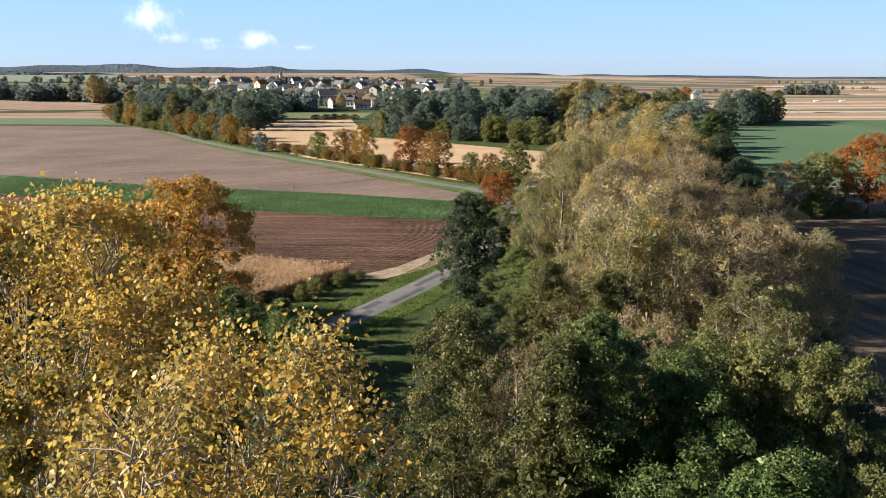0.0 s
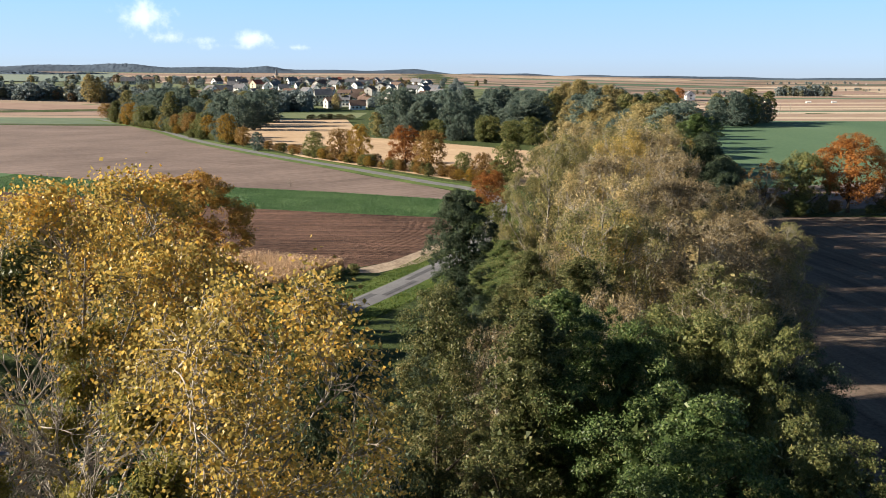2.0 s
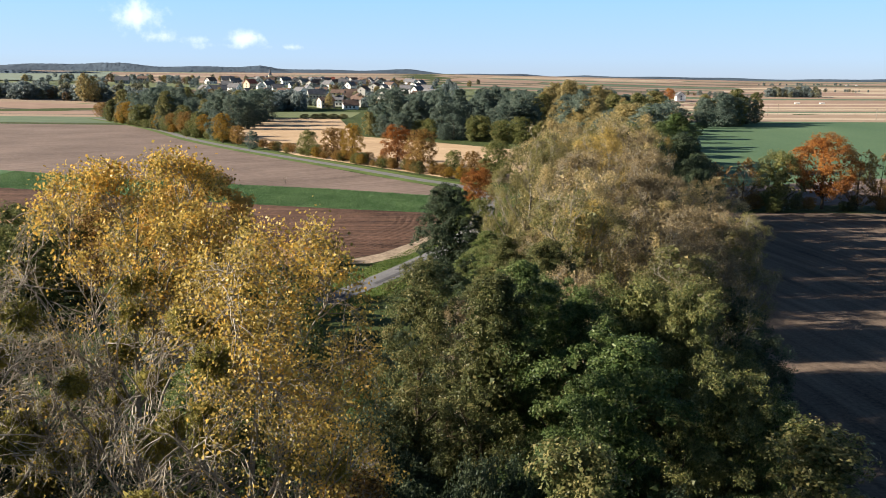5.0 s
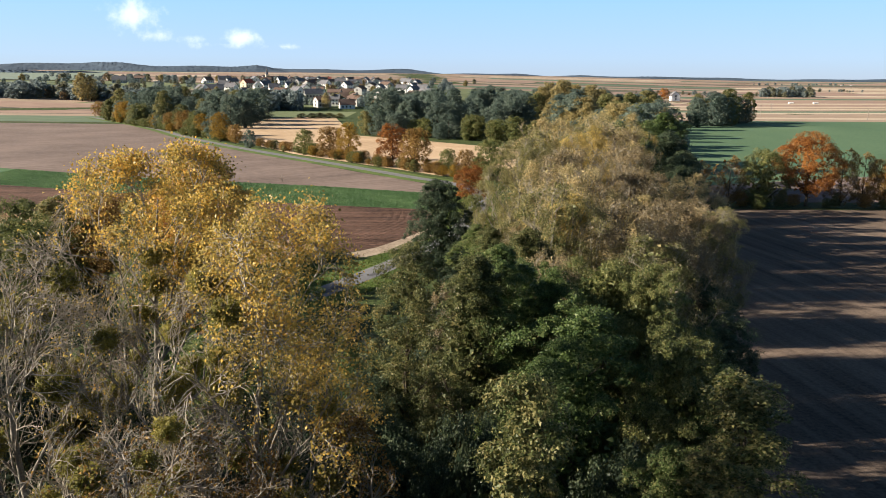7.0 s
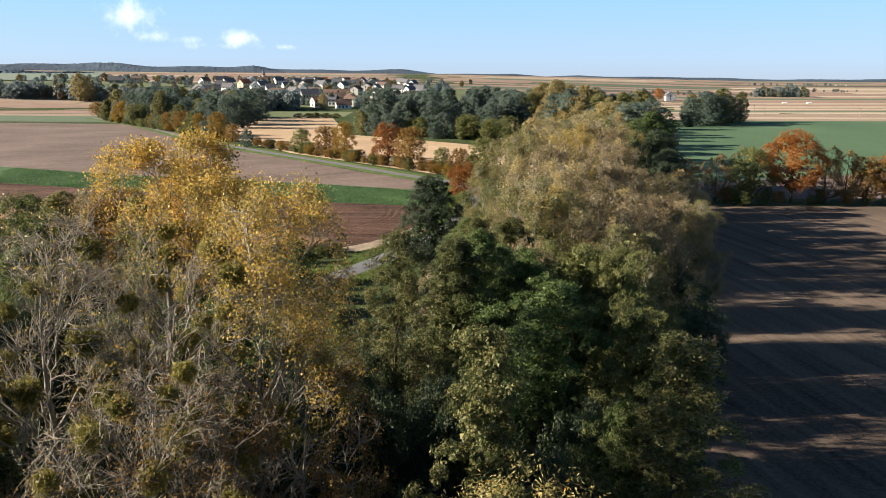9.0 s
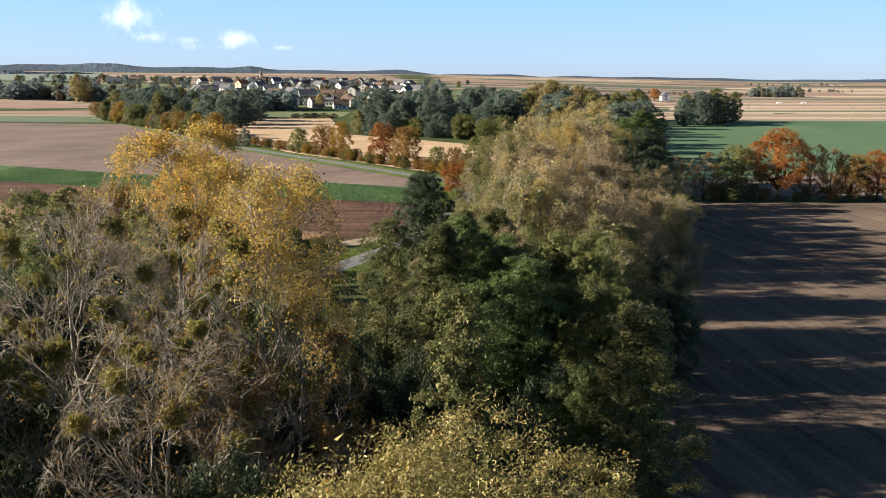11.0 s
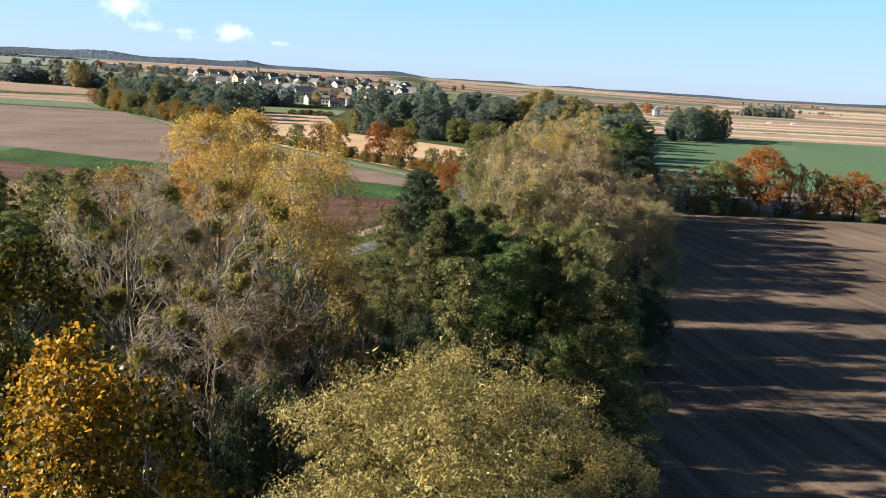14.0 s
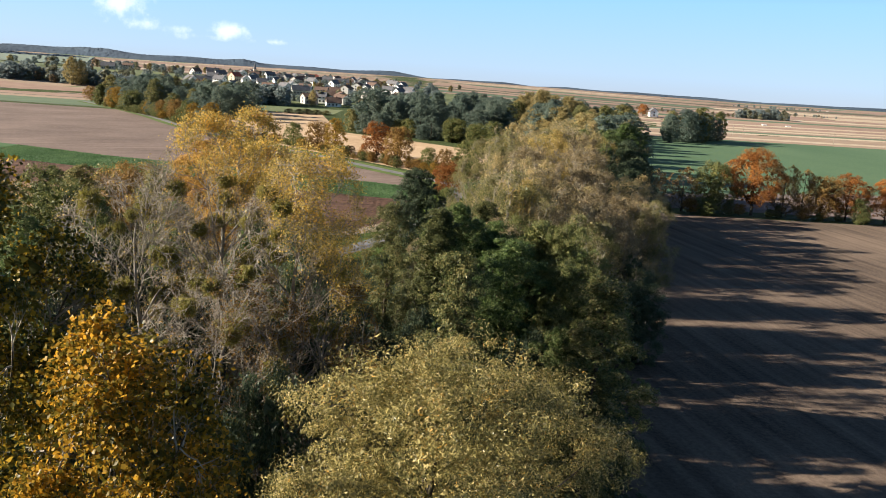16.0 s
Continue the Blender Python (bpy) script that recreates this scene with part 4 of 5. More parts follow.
# hazels round (10, 17) are dark fill, added to stand in for deep shade
for x, y, rz, s in ((12.5, 29.0, 20, (0.5, 0.8)), (4.5, 22.5, 250, (0.7, 1.35)), (8.5, 15, 15, (0.75, 1.25)), (11.5, 19.5, 95, (0.75, 1.3)), (9.0, 9.5, 210, (0.6, 0.95)), (-19.5, 22, 10, (1.0, 1.75)), (-4.2, 3.4, 60, (0.75, 1.5)), (-15, 20, 50, (1.0, 1.55)), (-4, 20, 120, (0.9, 1.45)), (-19, 14, 200, (1.0, 1.5)), (-10, 10, 280, (0.9, 1.35)), (-10.5, 16, 33, (0.9, 1.6)), (-2.5, 26, 20, (0.9, 1.4)), (-3, 39, 70, (0.9, 1.0)), (0.5, 33, 170, (0.7, 0.9)), (1.5, 14, 80, (0.75, 1.1)), (-16, 30, 140, (1.1, 1.1)), (-6.5, 34, 190, (0.75, 1.6)),
                    (-17, 6, 240, (1.0, 0.9)), (-5.5, 2.5, 300, (0.8, 0.75)), (-12, -4, 10, (1.0, 0.8)), (0.5, 27, 75, (0.8, 1.0)), (2, 52, 110, (0.8, 0.8)), (-36, 52, 160, (1.1, 0.9)), (-30, 60, 230, (0.9, 0.7)), (9.5, 4, 30, (0.7, 0.7)), (12, 8, 110, (0.6, 0.6)), (-20, -3, 60, (1.1, 1.0)), (-28, 2, 30, (1.2, 1.2)), (-30, 12, 80, (1.2, 1.3)), (-8, 40, 130, (0.9, 1.0)), (-23, 54, 40, (1.0, 1.0)), (0, 88, 10, (0.6, 0.5)), (3.5, 80, 95, (0.7, 0.6)), (6, 93, 200, (0.6, 0.5)), (-1, 74, 20, (0.6, 0.45)), (-22, 35, 100, (1.0, 1.0)),
                    (-4, 59, 10, (0.8, 0.7)), (-7, 68, 200, (0.7, 0.55)), (3, 58, 90, (0.8, 0.9)), (17, 21, 140, (0.8, 0.9)), (17.5, 23.5, 220, (0.75, 0.95)), (18.5, 38, 10, (0.8, 1.0)), (22, 55.5, 70, (0.8, 1.0)),
                    (13, 0, 30, (0.7, 0.7)), (-12.5, -12, 200, (0.8, 0.7)), (-3.5, -12, 90, (0.6, 0.6)), (-15, -19, 140, (0.8, 0.75)), (9, -1, 260, (0.7, 0.6)), (31, 66, 180, (0.9, 0.9)), (33, 85, 40, (0.9, 1.0)), (42, 112, 66, (1.0, 1.0)), (47, 134, 120, (1.0, 1.0)), (53, 156, 20, (1.0, 1.0)), (29, 57, 77, (0.9, 0.9)), (31, 71, 12, (0.85, 0.95)), (35, 88, 160, (0.9, 0.9)), (39, 103, 200, (0.95, 0.9)), (45, 123, 44, (1.0, 0.95)), (50, 145, 101, (1.0, 1.0)), (57, 166, 222, (1.0, 1.0)), (13, 60, 71, (0.9, 0.8)), (22, 112, 160, (0.9, 0.8)), (15, 100, 150, (0.9, 0.8)), (17, 132, 33, (0.9, 0.9))):
    again(UNDER, x, y, rz, s)
WILLOW = [plant("willow_tree", x, y, branchy(30 + i, 20.5, r, 2.5, sh, 24, 8, 5, 2, int(per * 1.5), 0.20, m, M_BARK_PALE, None, 1.5, 2.3, 0.15, 0.45, tuft=0.30, inner=900, inner_size=0.4, clump=True, up=1.6), lb, group="tree belt", twig_mat=M_TWIG_DARK)
          for i, (x, y, r, m, sh, per, lb) in enumerate([(18, 84.3, 6.6, M_BEIGE, "dome", 15, "fading beige willow with grey twigs"), (14, 67, 7.0, M_OLIVE, "round", 15, "olive fading willow with grey twigs"),
                                                  (33, 112, 6.2, M_BROWNISH, "tall", 9, "thinning grey-brown willow with upright bare twigs"), (24, 138, 6.6, M_OCHRE, "round", 14, "ochre-yellow fading willow in the belt")])]
for k, x, y, rz, s in ((1, 24, 60, 220, (0.9, 0.80)), (2, 24, 69.5, 50, (1.0, 0.90)), (3, 16.0, 70.8, 100, (0.8, 0.92)), (0, 25, 83.5, 170, (0.95, 0.84)), (2, 33, 104, 260, (0.95, 0.86)),
                       (2, 22.5, 104, 300, (1.0, 1.02)), (1, 16.5, 120, 20, (1.0, 1.05)), (3, 28, 121, 66, (0.9, 1.12)), (0, 36, 142, 190, (1.1, 1.17)),
                       (1, 21, 131, 133, (0.9, 1.05)), (2, 34.5, 131, 211, (0.95, 1.08)), (1, 33, 154, 301, (1.0, 1.05)), (3, 44, 158, 25, (1.0, 1.02)), (0, 23, 67, 210, (0.85, 0.70)), (2, 33.5, 84, 190, (0.85, 0.76)),
                       (1, 37, 86, 33, (0.8, 0.75)), (2, 38, 100, 93, (0.85, 0.70)), (2, 28.5, 70, 140, (0.85, 0.72)), (0, 42, 113, 250, (0.85, 0.78)), (0, 28, 162, 80, (1.1, 1.07)), (1, 41, 168, 310, (1.1, 1.1)), (2, 12, 48, 15, (0.62, 0.84)), (2, 22, 92.5, 200, (0.6, 0.7)), (2, 14, 80, 250, (0.62, 0.7)), (2, 4.5, 49, 75, (0.5, 0.72))):
    again(WILLOW[k], x, y, rz, s)
DARK = plant("alder_tree", 4.6, 113, leafy(40, 15.6, 5.6, 0.8, "tall", 70, 900, 0.17, M_ALDER_DARK, None, 0.31, 13, 10, 0.1, 0.25, 0.75, 2600, 0.5), "dark blue-green alder beside the road")
for x, y, rz, s in ((46, 128, 30, (0.9, 1.05)), (51, 148, 110, (1.0, 1.1)), (56, 170, 290, (1.2, 1.25)), (48, 138, 250, (0.9, 1.1))):
    again(DARK, x, y, rz, s, "tall dark green alder at the edge of the belt", "tree belt")
plant("oak_tree", -24.5, 82, leafy(41, 21.3, 6.6, 2, "round", 90, 950, 0.19, M_OAK, None, 0.27, 14, 12, 0.1, 0.12, 0.8, 1600, 0.5), "golden brown oak beside the lane")

# templates for the middle distance and the far woods
TEMPL = {}
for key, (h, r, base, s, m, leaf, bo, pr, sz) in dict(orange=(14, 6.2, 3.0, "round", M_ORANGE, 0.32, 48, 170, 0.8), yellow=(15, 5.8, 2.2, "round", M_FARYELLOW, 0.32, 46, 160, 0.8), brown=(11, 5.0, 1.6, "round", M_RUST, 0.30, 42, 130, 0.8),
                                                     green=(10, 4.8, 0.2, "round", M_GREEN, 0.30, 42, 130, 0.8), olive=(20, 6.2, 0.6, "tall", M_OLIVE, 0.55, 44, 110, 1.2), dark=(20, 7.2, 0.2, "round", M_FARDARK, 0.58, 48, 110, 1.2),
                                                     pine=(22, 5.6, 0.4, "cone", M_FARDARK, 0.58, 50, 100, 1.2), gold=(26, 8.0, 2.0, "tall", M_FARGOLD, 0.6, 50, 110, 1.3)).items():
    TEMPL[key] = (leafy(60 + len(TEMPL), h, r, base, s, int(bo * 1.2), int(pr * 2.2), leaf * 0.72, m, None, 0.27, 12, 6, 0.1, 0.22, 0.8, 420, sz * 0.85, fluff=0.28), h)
TEMPL["bare"] = (branchy(80, 12, 4.4, 1.4, "round", 14, 5, 4, 2, 5, 0.24, M_RUST, M_BARK, None, 0.8, 1.6), 12)
FIRST = {}
LABELS = dict(orange="orange autumn tree", yellow="yellow autumn tree", brown="brown autumn tree", green="green bushy tree", olive="olive-coloured deciduous tree", dark="dark green broadleaf tree", pine="dark conifer", gold="tall golden poplar", bare="half-bare brown tree")


def far_tree(key, x, y, h, rz, where, wide=1.0):
    data, h0 = TEMPL[key]
    name = {"pine": "conifer_tree", "gold": "poplar_tree"}.get(key, "tree") if h > 4 else "shrub"
    if key not in FIRST:
        FIRST[key] = plant(name, x, y, data, LABELS[key] + " " + where, rz, 1.0, group=where)
        FIRST[key].matrix_basis = pose(x, y, float(height(x, y)), 0, 0, rz) @ Matrix.Diagonal((wide * h / h0, wide * h / h0, h / h0, 1))
        return FIRST[key]
    o = again(FIRST[key], x, y, rz, (wide * h / h0, h / h0), LABELS[key] + " " + where, where)
    o.name = name
    if name == "shrub":
        tagged(o, "low rough shrub " + where, "shrub")
    return o


rng = np.random.default_rng(3)
# along the far lane
for key, x, y, h in (("orange", -10.7, 289, 14.5), ("brown", -2.7, 272, 14), ("yellow", -28, 305, 14), ("brown", -36, 312, 12), ("green", -48, 330, 10), ("green", 9, 262, 8), ("brown", 14, 258, 8),
                     ("dark", -75.5, 356, 8), ("yellow", -96, 388, 14), ("brown", -86, 375, 9), ("green", 22, 250, 12), ("orange", 12.5, 190, 10), ("green", 12, 160, 7), ("green", 13, 138, 7), ("brown", -42, 102, 15), ("olive", -36, 94, 15), ("green", -46, 107, 14), ("olive", -33, 87, 13), ("olive", -52, 104, 14), ("green", -59, 110, 13), ("olive", -64, 100, 15), ("green", -50, 92, 13)):
    far_tree(key, x, y, h, rng.uniform(0, 360), "by the country lane")
# low growth along the lane and the ditch
for x, y, h, key in ((-22, 300, 4, "brown"), (-17, 295, 3, "yellow"), (2, 268, 4, "yellow"), (6, 263, 4, "brown"), (-43, 322, 5, "green"), (-58, 342, 4, "brown"), (-65, 350, 4, "brown"), (-24, 299, 4, "green"), (18, 252, 6, "brown"), (-31, 309, 3, "green"), (-6, 281, 3, "yellow"),
                     (-15.5, 124, 2.2, "green"), (-18, 119, 2.6, "green"), (-20, 116, 2.4, "olive"), (-23, 110, 3.0, "green"), (-26, 106, 3.0, "green"), (-13, 128, 1.8, "green")):
    far_tree(key, x, y, h, rng.uniform(0, 360), "by the country lane", 1.5)
for k in range(64):
    f = (k + rng.random()) / 64
    x, y = np.interp(f, [0, 0.2, 0.5, 0.8, 1], [17, 5.5, -19, -45, -74]), np.interp(f, [0, 0.2, 0.5, 0.8, 1], [243, 256, 289, 324, 363])
    far_tree(("brown", "yellow", "green", "brown", "olive")[rng.integers(0, 5)], x + rng.normal(0, 1.2), y + rng.normal(0, 1.2), rng.uniform(2.0, 4.4), rng.uniform(0, 360), "in the hedge along the lane", 1.4)
for k in range(46):
    f = (k + rng.random()) / 46
    far_tree(("green", "olive", "green", "yellow")[rng.integers(0, 4)], np.interp(f, [0, 1], [-93, -219]) + rng.normal(0, 1.5), np.interp(f, [0, 1], [388, 580]) + rng.normal(0, 1.5), rng.uniform(2.5, 5.0), rng.uniform(0, 360), "at the foot of the hedge by the lane", 1.6)
# trees on the field boundary east of the belt
for key, x, y, h in (("orange", 96.5, 192, 18.5), ("green", 86, 193, 14), ("bare", 77, 192, 12), ("bare", 69, 192, 11), ("bare", 105, 192, 14), ("bare", 110, 191, 13), ("brown", 115, 190, 12), ("orange", 122, 190, 13), ("green", 124, 186, 7), ("orange", 133, 190, 12), ("bare", 140, 189, 11), ("brown", 145, 189, 11), ("orange", 152, 188, 12), ("bare", 161, 188, 12), ("brown", 172, 187, 11), ("brown", 60, 190, 12)):
    far_tree(key, x, y, h, rng.uniform(0, 360), "on the field boundary")
for k in range(22):
    far_tree(("brown", "green", "olive")[k % 3], 62 + k * 5.2 + rng.normal(0, 1), 189 + rng.normal(0, 1.2), rng.uniform(2, 4.5), rng.uniform(0, 360), "on the field boundary", 1.3)


# woods
def wood(n, corner, keys, hs, where):
    c = np.array(corner, float)
    for k in range(n):
        u, w = (k + rng.random()) / n, rng.random()
        p = (c[0] * (1 - u) + c[1] * u) * (1 - w) + (c[3] * (1 - u) + c[2] * u) * w
        if abs(p[0] - 2 - 0.286 * (p[1] + 17)) < 10 and where == "in the eastern wood":
            continue
        far_tree(keys[rng.integers(0, len(keys))], p[0], p[1], rng.uniform(*hs), rng.uniform(0, 360), where, rng.uniform(1.0, 1.4))


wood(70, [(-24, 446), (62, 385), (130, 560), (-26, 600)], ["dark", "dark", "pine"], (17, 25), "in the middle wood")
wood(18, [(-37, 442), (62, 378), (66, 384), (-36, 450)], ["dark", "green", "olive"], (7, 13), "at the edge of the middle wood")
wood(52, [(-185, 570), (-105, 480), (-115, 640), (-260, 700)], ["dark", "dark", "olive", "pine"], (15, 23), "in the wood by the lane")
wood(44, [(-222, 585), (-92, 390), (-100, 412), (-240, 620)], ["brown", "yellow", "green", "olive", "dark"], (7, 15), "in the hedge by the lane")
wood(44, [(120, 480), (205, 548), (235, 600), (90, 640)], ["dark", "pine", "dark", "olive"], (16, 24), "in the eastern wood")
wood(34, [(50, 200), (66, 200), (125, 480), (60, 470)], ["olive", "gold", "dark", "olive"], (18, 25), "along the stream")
far_tree("gold", 74, 450, 29.5, 20, "along the stream")
for x, y, h in ((84, 462, 27), (63, 446, 26), (70, 436, 24), (90, 448, 27), (79, 470, 29), (97, 470, 24), (68, 460, 28)):
    far_tree("gold", x, y, h, x * 7, "along the stream")
for x, h in ((-92, 3.4), (-84, 3.6), (-78, 4.0), (-71, 3.8), (-64, 3.6)):
    far_tree("olive", x, 622, h, x * 9, "at the end of the stubble field", 4.0)
far_tree("orange", 276, 985, 15, 20, "beside the white house")

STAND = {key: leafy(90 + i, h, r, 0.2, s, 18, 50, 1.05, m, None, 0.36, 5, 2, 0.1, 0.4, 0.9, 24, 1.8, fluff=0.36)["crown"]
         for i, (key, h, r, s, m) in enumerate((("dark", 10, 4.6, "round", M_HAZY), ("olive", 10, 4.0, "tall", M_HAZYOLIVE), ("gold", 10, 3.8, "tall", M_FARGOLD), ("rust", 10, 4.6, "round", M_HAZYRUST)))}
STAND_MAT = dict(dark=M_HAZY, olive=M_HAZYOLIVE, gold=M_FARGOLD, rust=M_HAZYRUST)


def stands(plots):
    """Trees too far to count: one joined object for each kind of foliage."""
    got = {k: [] for k in STAND}
    for n, corner, mix, (lo, hi) in plots:
        c = np.array(corner, float)
        for k in range(n):
            u, w = (k + rng.random()) / n, rng.random()
            p = (c[0] * (1 - u) + c[1] * u) * (1 - w) + (c[3] * (1 - u) + c[2] * u) * w
            key = mix[rng.integers(0, len(mix))]
            s, th = rng.uniform(lo, hi) / 10, rng.uniform(0, 6.28)
            v, f = STAND[key]
            wd = s * rng.uniform(0.9, 1.3)
            m = np.array(((math.cos(th) * wd, -math.sin(th) * wd, 0), (math.sin(th) * wd, math.cos(th) * wd, 0), (0, 0, s)))
            got[key].append((v @ m.T + (p[0], p[1], float(height(p[0], p[1]))), f))
    for key, pieces in got.items():
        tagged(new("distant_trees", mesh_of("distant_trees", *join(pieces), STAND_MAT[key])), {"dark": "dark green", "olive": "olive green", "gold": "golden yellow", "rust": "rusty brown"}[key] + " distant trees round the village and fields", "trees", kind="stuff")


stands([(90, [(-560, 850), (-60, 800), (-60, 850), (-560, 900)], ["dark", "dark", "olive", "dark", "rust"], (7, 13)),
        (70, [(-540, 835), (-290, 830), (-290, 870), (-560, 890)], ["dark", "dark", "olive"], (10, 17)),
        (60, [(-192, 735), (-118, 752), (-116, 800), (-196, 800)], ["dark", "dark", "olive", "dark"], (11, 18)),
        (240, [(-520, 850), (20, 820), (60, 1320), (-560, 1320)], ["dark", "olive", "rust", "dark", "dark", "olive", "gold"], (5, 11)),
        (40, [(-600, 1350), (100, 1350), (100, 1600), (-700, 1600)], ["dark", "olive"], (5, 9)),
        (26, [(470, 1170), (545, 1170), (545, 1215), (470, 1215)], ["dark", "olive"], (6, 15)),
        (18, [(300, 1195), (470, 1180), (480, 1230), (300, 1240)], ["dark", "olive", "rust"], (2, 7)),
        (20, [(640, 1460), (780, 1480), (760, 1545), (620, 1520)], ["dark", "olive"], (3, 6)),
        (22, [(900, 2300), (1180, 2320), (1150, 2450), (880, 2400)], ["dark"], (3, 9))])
for x, y, h in ((-333, 826, 27), (-325, 828, 24), (-94, 792, 15)):
    far_tree("gold", x, y, h, 40, "below the village")


# ---- maize ----
def maize():
    rng = np.random.default_rng(17)
    pts = []
    a, b, c, d = (np.array(q, float) for q in ((-14.8, 130.8), (-25, 114.5), (-120, 150), (-93, 169.5)))
    while len(pts) < 15000:
        u, w = rng.random() ** 1.6, rng.random()
        pts.append((a * (1 - u) + d * u) * (1 - w) + (b * (1 - u) + c * u) * w)
    p = np.array(pts)
    n = len(p)
    p += rng.normal(0, 0.12, p.shape)
    hs = rng.uniform(1.7, 2.5, n)
    vs, fs, k = [], [], 0
    base = np.column_stack([p, np.zeros(n)])
    tip = base + np.column_stack([rng.normal(0, 0.12, n), rng.normal(0, 0.12, n), hs])
    az = rng.uniform(0, 6.28, n)
    side = np.column_stack([np.cos(az), np.sin(az), 0 * az]) * 0.05
    v = [base - side, base + side, tip]
    vs.append(np.stack(v, 1).reshape(-1, 3))
    for _ in range(4):
        s = rng.uniform(0.3, 0.95, n)[:, None]
        q = base + (tip - base) * s
        az = rng.uniform(0, 6.28, n)
        dr = np.column_stack([np.cos(az), np.sin(az), rng.uniform(-0.3, 0.6, n)]) * rng.uniform(0.3, 0.6, n)[:, None]
        sd2 = np.column_stack([-np.sin(az), np.cos(az), 0.3 + 0 * az]) * 0.06
        vs.append(np.stack([q - sd2, q + sd2, q + dr], 1).reshape(-1, 3))
    v = np.concatenate(vs)
    tagged(new("maize_crop", mesh_of("maize_crop", v, np.arange(len(v)).reshape(-1, 3), M_CORN)), "stand of dry straw-coloured maize beside the lane", "maize", kind="stuff")


maize()
polygon("maize_ground", [(-14.8, 130.8), (-25, 114.5), (-120, 150), (-93, 169.5)], M_DIRT, 0.025, "stubbly soil under the maize", "ground")


# ---- wooded ridge on the horizon ----
def canopy(name, az0, az1, r0, r1, tall, label, seed):
    """A far wood seen as one closed canopy of many crowns."""
    rng = np.random.default_rng(seed)
    na, nr = int((az1 - az0) * 14), 26
    az, rr = np.meshgrid(np.radians(np.linspace(az0, az1, na)), np.linspace(r0, r1, nr))
    rr = rr + rng.normal(0, 6, rr.shape) + 90 * np.sin(az * 30 + seed)
    x, y = rr * np.sin(az), rr * np.cos(az)
    edge = np.minimum(1, np.arange(nr) / 9.0)[:, None] ** 0.8 * np.minimum(1, np.minimum(np.arange(na), na - 1 - np.arange(na)) / 30.0)[None]
    swell = 1 + 0.22 * np.sin(az * 33 + seed) + 0.14 * np.sin(az * 74 + 2 * seed)
    lumps = np.repeat(rng.uniform(0.90, 1.08, (nr, na // 5 + 1)), 5, 1)[:, :na]
    lumps = 0.5 * lumps + 0.25 * (np.roll(lumps, 1, 1) + np.roll(lumps, 2, 1))
    z = height(x, y) + edge * (tall * swell * lumps * rng.uniform(0.95, 1.05, x.shape)) - 0.5
    v = np.stack([x, y, z], -1).reshape(-1, 3)
    i, j = np.meshgrid(np.arange(nr - 1), np.arange(na - 1), indexing="ij")
    q = (i * na + j).ravel()
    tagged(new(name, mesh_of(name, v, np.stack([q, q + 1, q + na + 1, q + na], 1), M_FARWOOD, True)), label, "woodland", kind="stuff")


canopy("far_woodland", -36, -9, 3300, 4100, 22, "wooded ridge on the horizon, blue from haze put into its colour", 1)
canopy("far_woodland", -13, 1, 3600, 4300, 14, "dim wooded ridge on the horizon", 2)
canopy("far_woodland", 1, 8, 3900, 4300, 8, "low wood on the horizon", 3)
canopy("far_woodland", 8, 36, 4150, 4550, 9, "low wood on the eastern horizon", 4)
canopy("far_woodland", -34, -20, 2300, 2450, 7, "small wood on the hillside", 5)


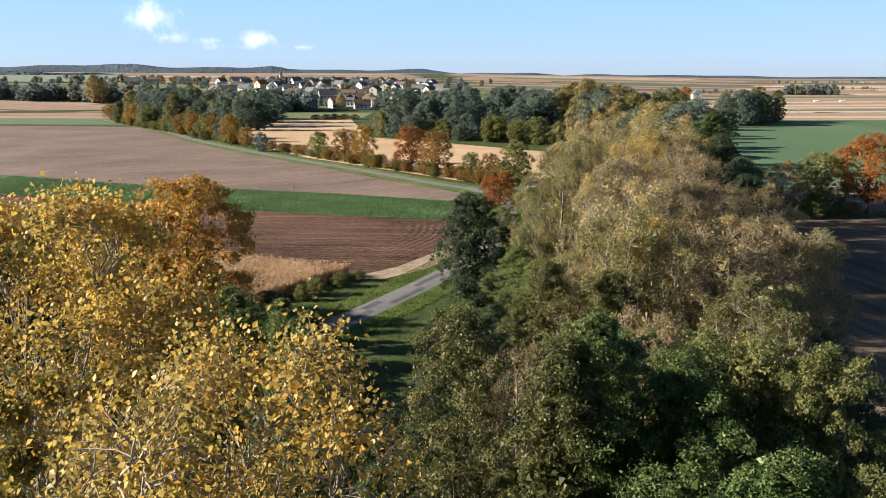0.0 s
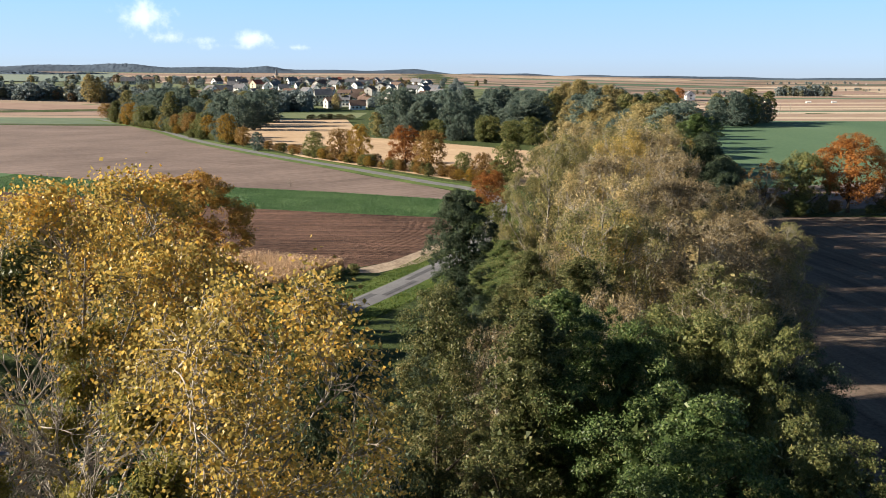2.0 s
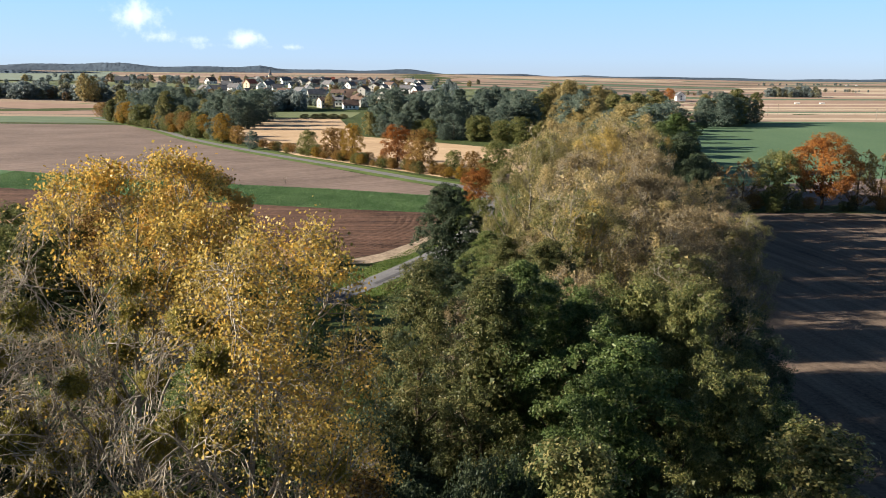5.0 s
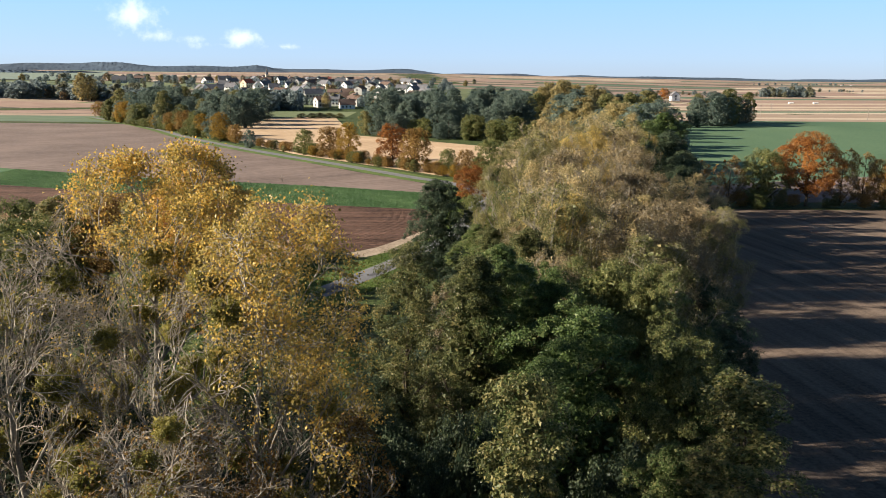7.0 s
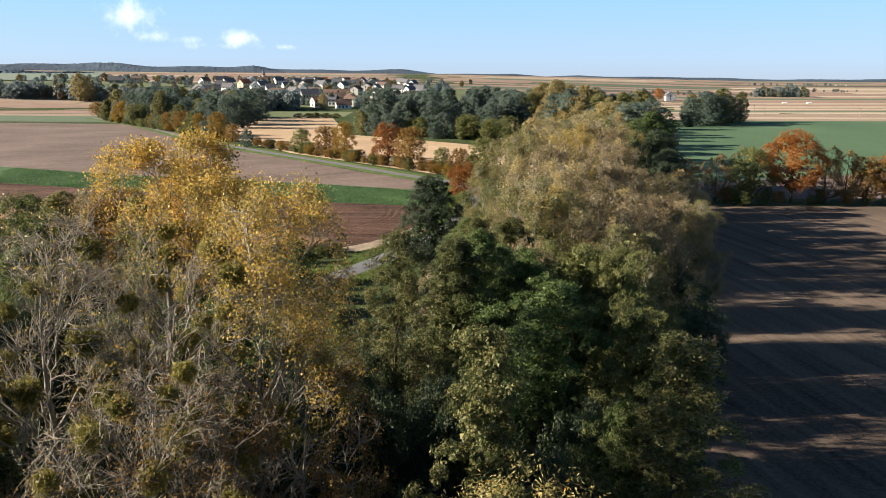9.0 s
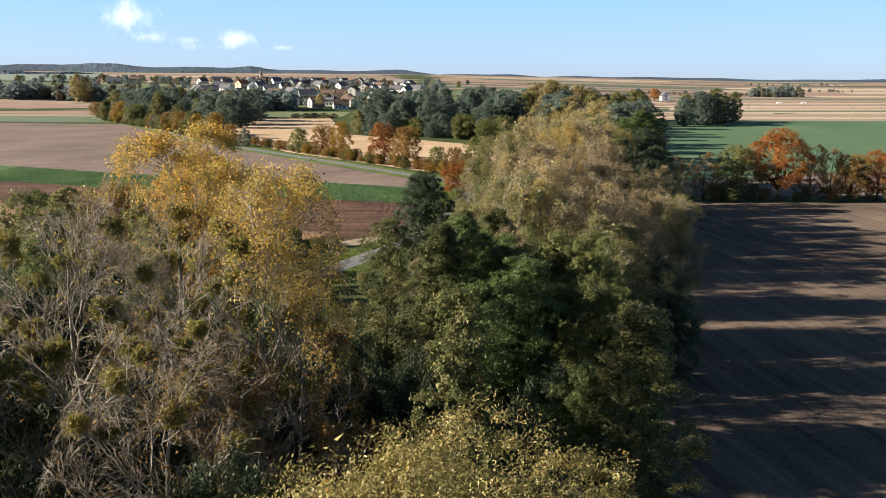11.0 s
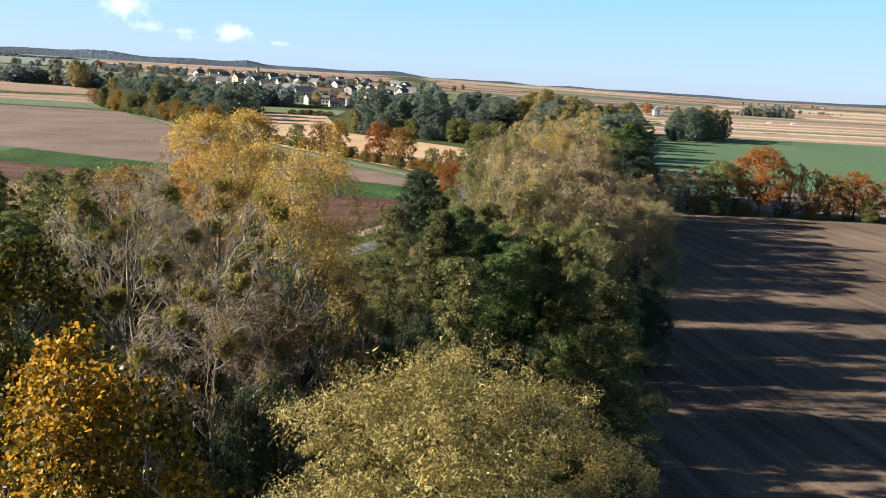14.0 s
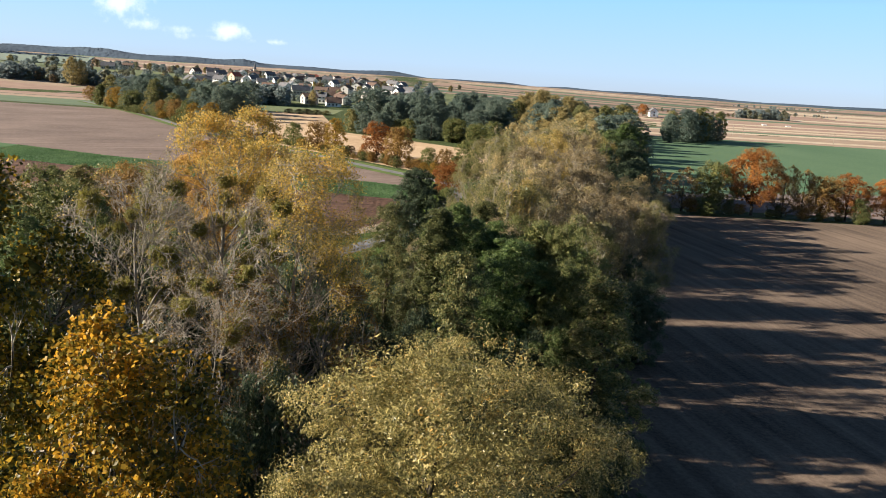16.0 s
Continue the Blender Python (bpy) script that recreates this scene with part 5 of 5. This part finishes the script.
# ---- village ----
def house(name, w, l, wall_h, roof_h, wall_mat, roof_mat, label, group):
    ob = thing(name, 0, 0, 0, label, "house", group)
    bm = bmesh.new()
    hw, hl = w / 2, l / 2
    v = [bm.verts.new(p) for p in ((-hl, -hw, -1), (hl, -hw, -1), (hl, hw, -1), (-hl, hw, -1), (-hl, -hw, wall_h), (hl, -hw, wall_h), (hl, hw, wall_h), (-hl, hw, wall_h), (-hl, 0, wall_h + roof_h), (hl, 0, wall_h + roof_h))]
    for f in ((0, 1, 5, 4), (2, 3, 7, 6), (1, 2, 6, 9, 5), (3, 0, 4, 8, 7)):
        bm.faces.new([v[i] for i in f])
    part("wall", bm, wall_mat, ob)
    bm = bmesh.new()
    o, th = 0.5, 0.25
    slope = roof_h / hw
    for sgn in (-1, 1):
        a = [(-hl - o, sgn * (hw + o), wall_h - o * slope), (hl + o, sgn * (hw + o), wall_h - o * slope), (hl + o, 0, wall_h + roof_h), (-hl - o, 0, wall_h + roof_h)]
        lo = [bm.verts.new((x, y, z + 0.05)) for x, y, z in a]
        hi = [bm.verts.new((x, y, z + 0.05 + th)) for x, y, z in a]
        bm.faces.new(lo)
        bm.faces.new(hi[::-1])
        for i in range(4):
            j = (i + 1) % 4
            bm.faces.new((lo[i], hi[i], hi[j], lo[j]))
    bmesh.ops.recalc_face_normals(bm, faces=bm.faces[:])
    roof = part("roof", bm, roof_mat, ob)
    bm = bmesh.new()
    box(bm, hl * 0.3, hl * 0.3 + 0.7, -0.35, 0.35, wall_h + roof_h * 0.6, wall_h + roof_h + 0.9)
    part("chimney", bm, M_ROOF_B, roof)
    pane = None
    storeys = 2 if wall_h > 4.5 else 1
    for sgn in (-1, 1):
        for st in range(storeys):
            for x in np.arange(-hl + 1.8, hl - 1, 2.8):
                if pane is None:
                    bm = bmesh.new()
                    box(bm, -0.6, 0.6, -0.06, 0.06, 0, 1.4)
                    win = part("window", bm, M_GLASS, ob)
                    pane = win.data
                else:
                    win = child("window", pane, ob)
                win.location = (x, sgn * hw, 1.0 + 2.8 * st)
    for z in ((1.0, 3.6) if storeys == 2 else (1.0, 3.4)):
        for sgn in (-1, 1):
            win = child("window", pane, ob)
            win.location, win.rotation_euler = (sgn * hl, 0, z), (0, 0, math.pi / 2)
    return ob


HOUSES = [house("house", 8, 10.5, 5.0, 3.4, M_WALL_W, M_ROOF_G, "white rendered house with a grey roof", "village houses"),
          house("house", 8, 11, 3.2, 3.8, M_WALL_W, M_ROOF_B, "white low house with a brown roof", "village houses"),
          house("house", 8.5, 11, 5.0, 3.6, M_WALL_C, M_ROOF_R, "cream house with a red tiled roof", "village houses"),
          house("house", 8.5, 15, 3.8, 4.0, M_WALL_G, M_ROOF_G, "grey barn-like house with a grey roof", "village houses"),
          house("house", 9.5, 11, 5.4, 2.6, M_WALL_G, M_ROOF_B, "grey two-storey house with a brown roof", "village houses")]
SPOTS = [(-393, 1100, 3, 10), (-382, 1146, 4, 5), (-359, 1190, 1, 100), (-333, 1181, 1, 80), (-306, 1199, 1, 60), (-290, 1235, 3, 20), (-169, 1061, 0, 30), (-171, 1150, 3, 70), (-194, 1400, 1, 0), (-155, 1330, 2, 10),
         (-131, 1340, 0, 90), (-83, 1320, 0, 100), (-101, 1077, 0, 60), (-96, 1138, 3, 10), (-104, 1024, 1, 95), (-124, 930, 3, 20), (-75, 800, 1, 15), (-92, 858, 0, 85), (-84, 895, 1, 10), (-100, 815, 4, 30),
         (-57, 1033, 0, 70), (103, 872, 0, 80), (292, 998, 0, 85)]
rng = np.random.default_rng(21)
village = [(x, y, k, rz) for x, y, k, rz in SPOTS]
for _ in range(105):
    u, w = rng.random(2)
    x, y = -250 + 250 * u, 830 + 470 * w
    if min((x - a) ** 2 + (y - b) ** 2 for a, b, *_ in village) > 19 ** 2:
        village.append((x, y, int(rng.choice([0, 1, 3, 0, 0, 1, 4, 0, 2, 4])), rng.uniform(0, 180)))
used = set()
for x, y, k, rz in village:
    m = pose(x, y, float(height(x, y)), 0, 0, rz) @ Matrix.Scale(1.12, 4)
    if k in used:
        copy_thing(HOUSES[k], m)
    else:
        HOUSES[k].matrix_basis = m
        used.add(k)


def church():
    x, y = -238, 1277
    ob = thing("church", x, y, float(height(x, y)), "white village church with a pointed dark steeple", "church", rz=20, scale=0.72)
    bm = bmesh.new()
    box(bm, -3, 3, -3, 3, -1, 17)
    part("tower", bm, M_WALL_C, ob)
    bm = bmesh.new()
    bmesh.ops.create_cone(bm, segments=8, radius1=3.6, radius2=0.05, depth=13, matrix=Matrix.Translation((0, 0, 23.5)))
    part("spire", bm, M_ROOF_G, ob, "pointed dark spire")
    bm = bmesh.new()
    box(bm, 3, 22, -5, 5, -1, 8)
    part("nave", bm, M_WALL_W, ob)
    bm = bmesh.new()
    v = [bm.verts.new(p) for p in ((3, -5.6, 7.6), (22.6, -5.6, 7.6), (22.6, 5.6, 7.6), (3, 5.6, 7.6), (3, 0, 14), (22.6, 0, 14))]
    for f in ((0, 1, 5, 4), (2, 3, 4, 5), (1, 2, 5), (3, 0, 4), (3, 2, 1, 0)):
        bm.faces.new([v[i] for i in f])
    part("roof", bm, M_ROOF_B, ob)


church()


def water_tower():
    x, y = -1290, 3560
    ob = thing("lookout_mast", x, y, float(height(x, y)), "slim dark mast on the wooded ridge", "mast", scale=0.62)
    bm = bmesh.new()
    bmesh.ops.create_cone(bm, segments=8, radius1=2.2, radius2=1.6, depth=34, matrix=Matrix.Translation((0, 0, 17)))
    part("shaft", bm, M_ROOF_G, ob)
    bm = bmesh.new()
    bmesh.ops.create_cone(bm, segments=10, radius1=4.5, radius2=4.5, depth=7, matrix=Matrix.Translation((0, 0, 36)))
    part("head", bm, M_ROOF_G, ob)


water_tower()


def pole(x, y, h):
    ob = thing("utility_pole", x, y, float(height(x, y)), "pale wooden utility pole in the fields", "pole", "utility poles")
    bm = bmesh.new()
    bmesh.ops.create_cone(bm, segments=6, radius1=0.22, radius2=0.14, depth=h + 1, cap_ends=True, matrix=Matrix.Translation((0, 0, h / 2 - 0.5)))
    part("post", bm, M_WOODPOLE, ob)
    bm = bmesh.new()
    box(bm, -1.0, 1.0, -0.08, 0.08, h - 0.8, h - 0.6)
    part("crossarm", bm, M_WOODPOLE, ob)
    return ob


p0 = pole(280, 700, 9)
for x, y in ((301, 731), (-193, 594), (460, 760), (340, 640)):
    copy_thing(p0, pose(x, y, float(height(x, y))))


def hay_trailer(x, y, rz):
    """Long low white farm roofs in the eastern fields."""
    ob = thing("farm_shed", x, y, float(height(x, y)), "long low white farm shed in the fields", "shed", "farm sheds", rz, 0.34)
    bm = bmesh.new()
    box(bm, -8, 8, -4, 4, -0.5, 2.6)
    part("wall", bm, M_WALL_W, ob)
    bm = bmesh.new()
    v = [bm.verts.new(p) for p in ((-8.4, -4.4, 2.62), (8.4, -4.4, 2.62), (8.4, 4.4, 2.62), (-8.4, 4.4, 2.62), (-8.4, 0, 4), (8.4, 0, 4))]
    for f in ((0, 1, 5, 4), (2, 3, 4, 5), (1, 2, 5), (3, 0, 4), (3, 2, 1, 0)):
        bm.faces.new([v[i] for i in f])
    part("roof", bm, M_WALL_W, ob)


for x, y, rz in ((413, 957, 0), (440, 954, 4), (374, 977, 10), (1150, 2380, 0), (1175, 2375, 0)):
    hay_trailer(x, y, rz)


# ---- grass tufts on the verges ----
def tufts():
    rng = np.random.default_rng(31)
    n = 30000
    sel = ROAD[(ROAD[:, 1] > 60) & (ROAD[:, 1] < 215)]
    i = rng.integers(0, len(sel) - 1, n)
    q = sel[i] + (sel[i + 1] - sel[i]) * rng.random((n, 1))
    d = unit(sel[i + 1] - sel[i])
    side = rng.uniform(2.3, 6.0, n) * rng.choice([-1, 1], n)
    p = q + np.stack([d[:, 1], -d[:, 0]], 1) * side[:, None]
    base = np.column_stack([p, np.full(n, 0.05)])
    hs = rng.uniform(0.08, 0.24, n)
    az = rng.uniform(0, 6.28, n)
    s = np.column_stack([np.cos(az), np.sin(az), 0 * az]) * rng.uniform(0.04, 0.09, n)[:, None]
    tip = base + np.column_stack([rng.normal(0, 0.1, n), rng.normal(0, 0.1, n), hs])
    v = np.stack([base - s, base + s, tip], 1).reshape(-1, 3)
    tagged(new("grass", mesh_of("grass", v, np.arange(len(v)).reshape(-1, 3), M_GRASSBLADE)), "tufts of green verge grass beside the road", "grass", kind="stuff")


tufts()


# ---- leafy rows of the green strip ----
def crop_rows():
    rng = np.random.default_rng(44)
    n = 110000
    x = rng.uniform(-135, 2, n)
    far = np.interp(x, [-141, -97, -60, -27, 3], [271, 249, 236.5, 225.5, 212])
    near = np.interp(x, [-118, -51, -24, 1], [226, 199, 190.5, 184])
    y = near + (far - near) * rng.random(n)
    pts = np.column_stack([x, np.round(y / 0.9) * 0.9 + rng.normal(0, 0.15, n), np.full(n, 0.05)])
    v, f = leaves(rng, pts, 0.29, None, -0.15, 0.9)
    tagged(new("beet_crop", mesh_of("beet_crop", v, f, M_CROPLEAF)), "rows of leafy green beet in the strip", "crop", kind="stuff")


crop_rows()

plant("field_sapling_tree", -41.5, 237, branchy(71, 2.4, 0.9, 0.5, "round", 7, 3, 2, 0, 1, 0.1, M_RUST, M_BARK, None, 0.9, 1.0), "small bare sapling alone in the field")
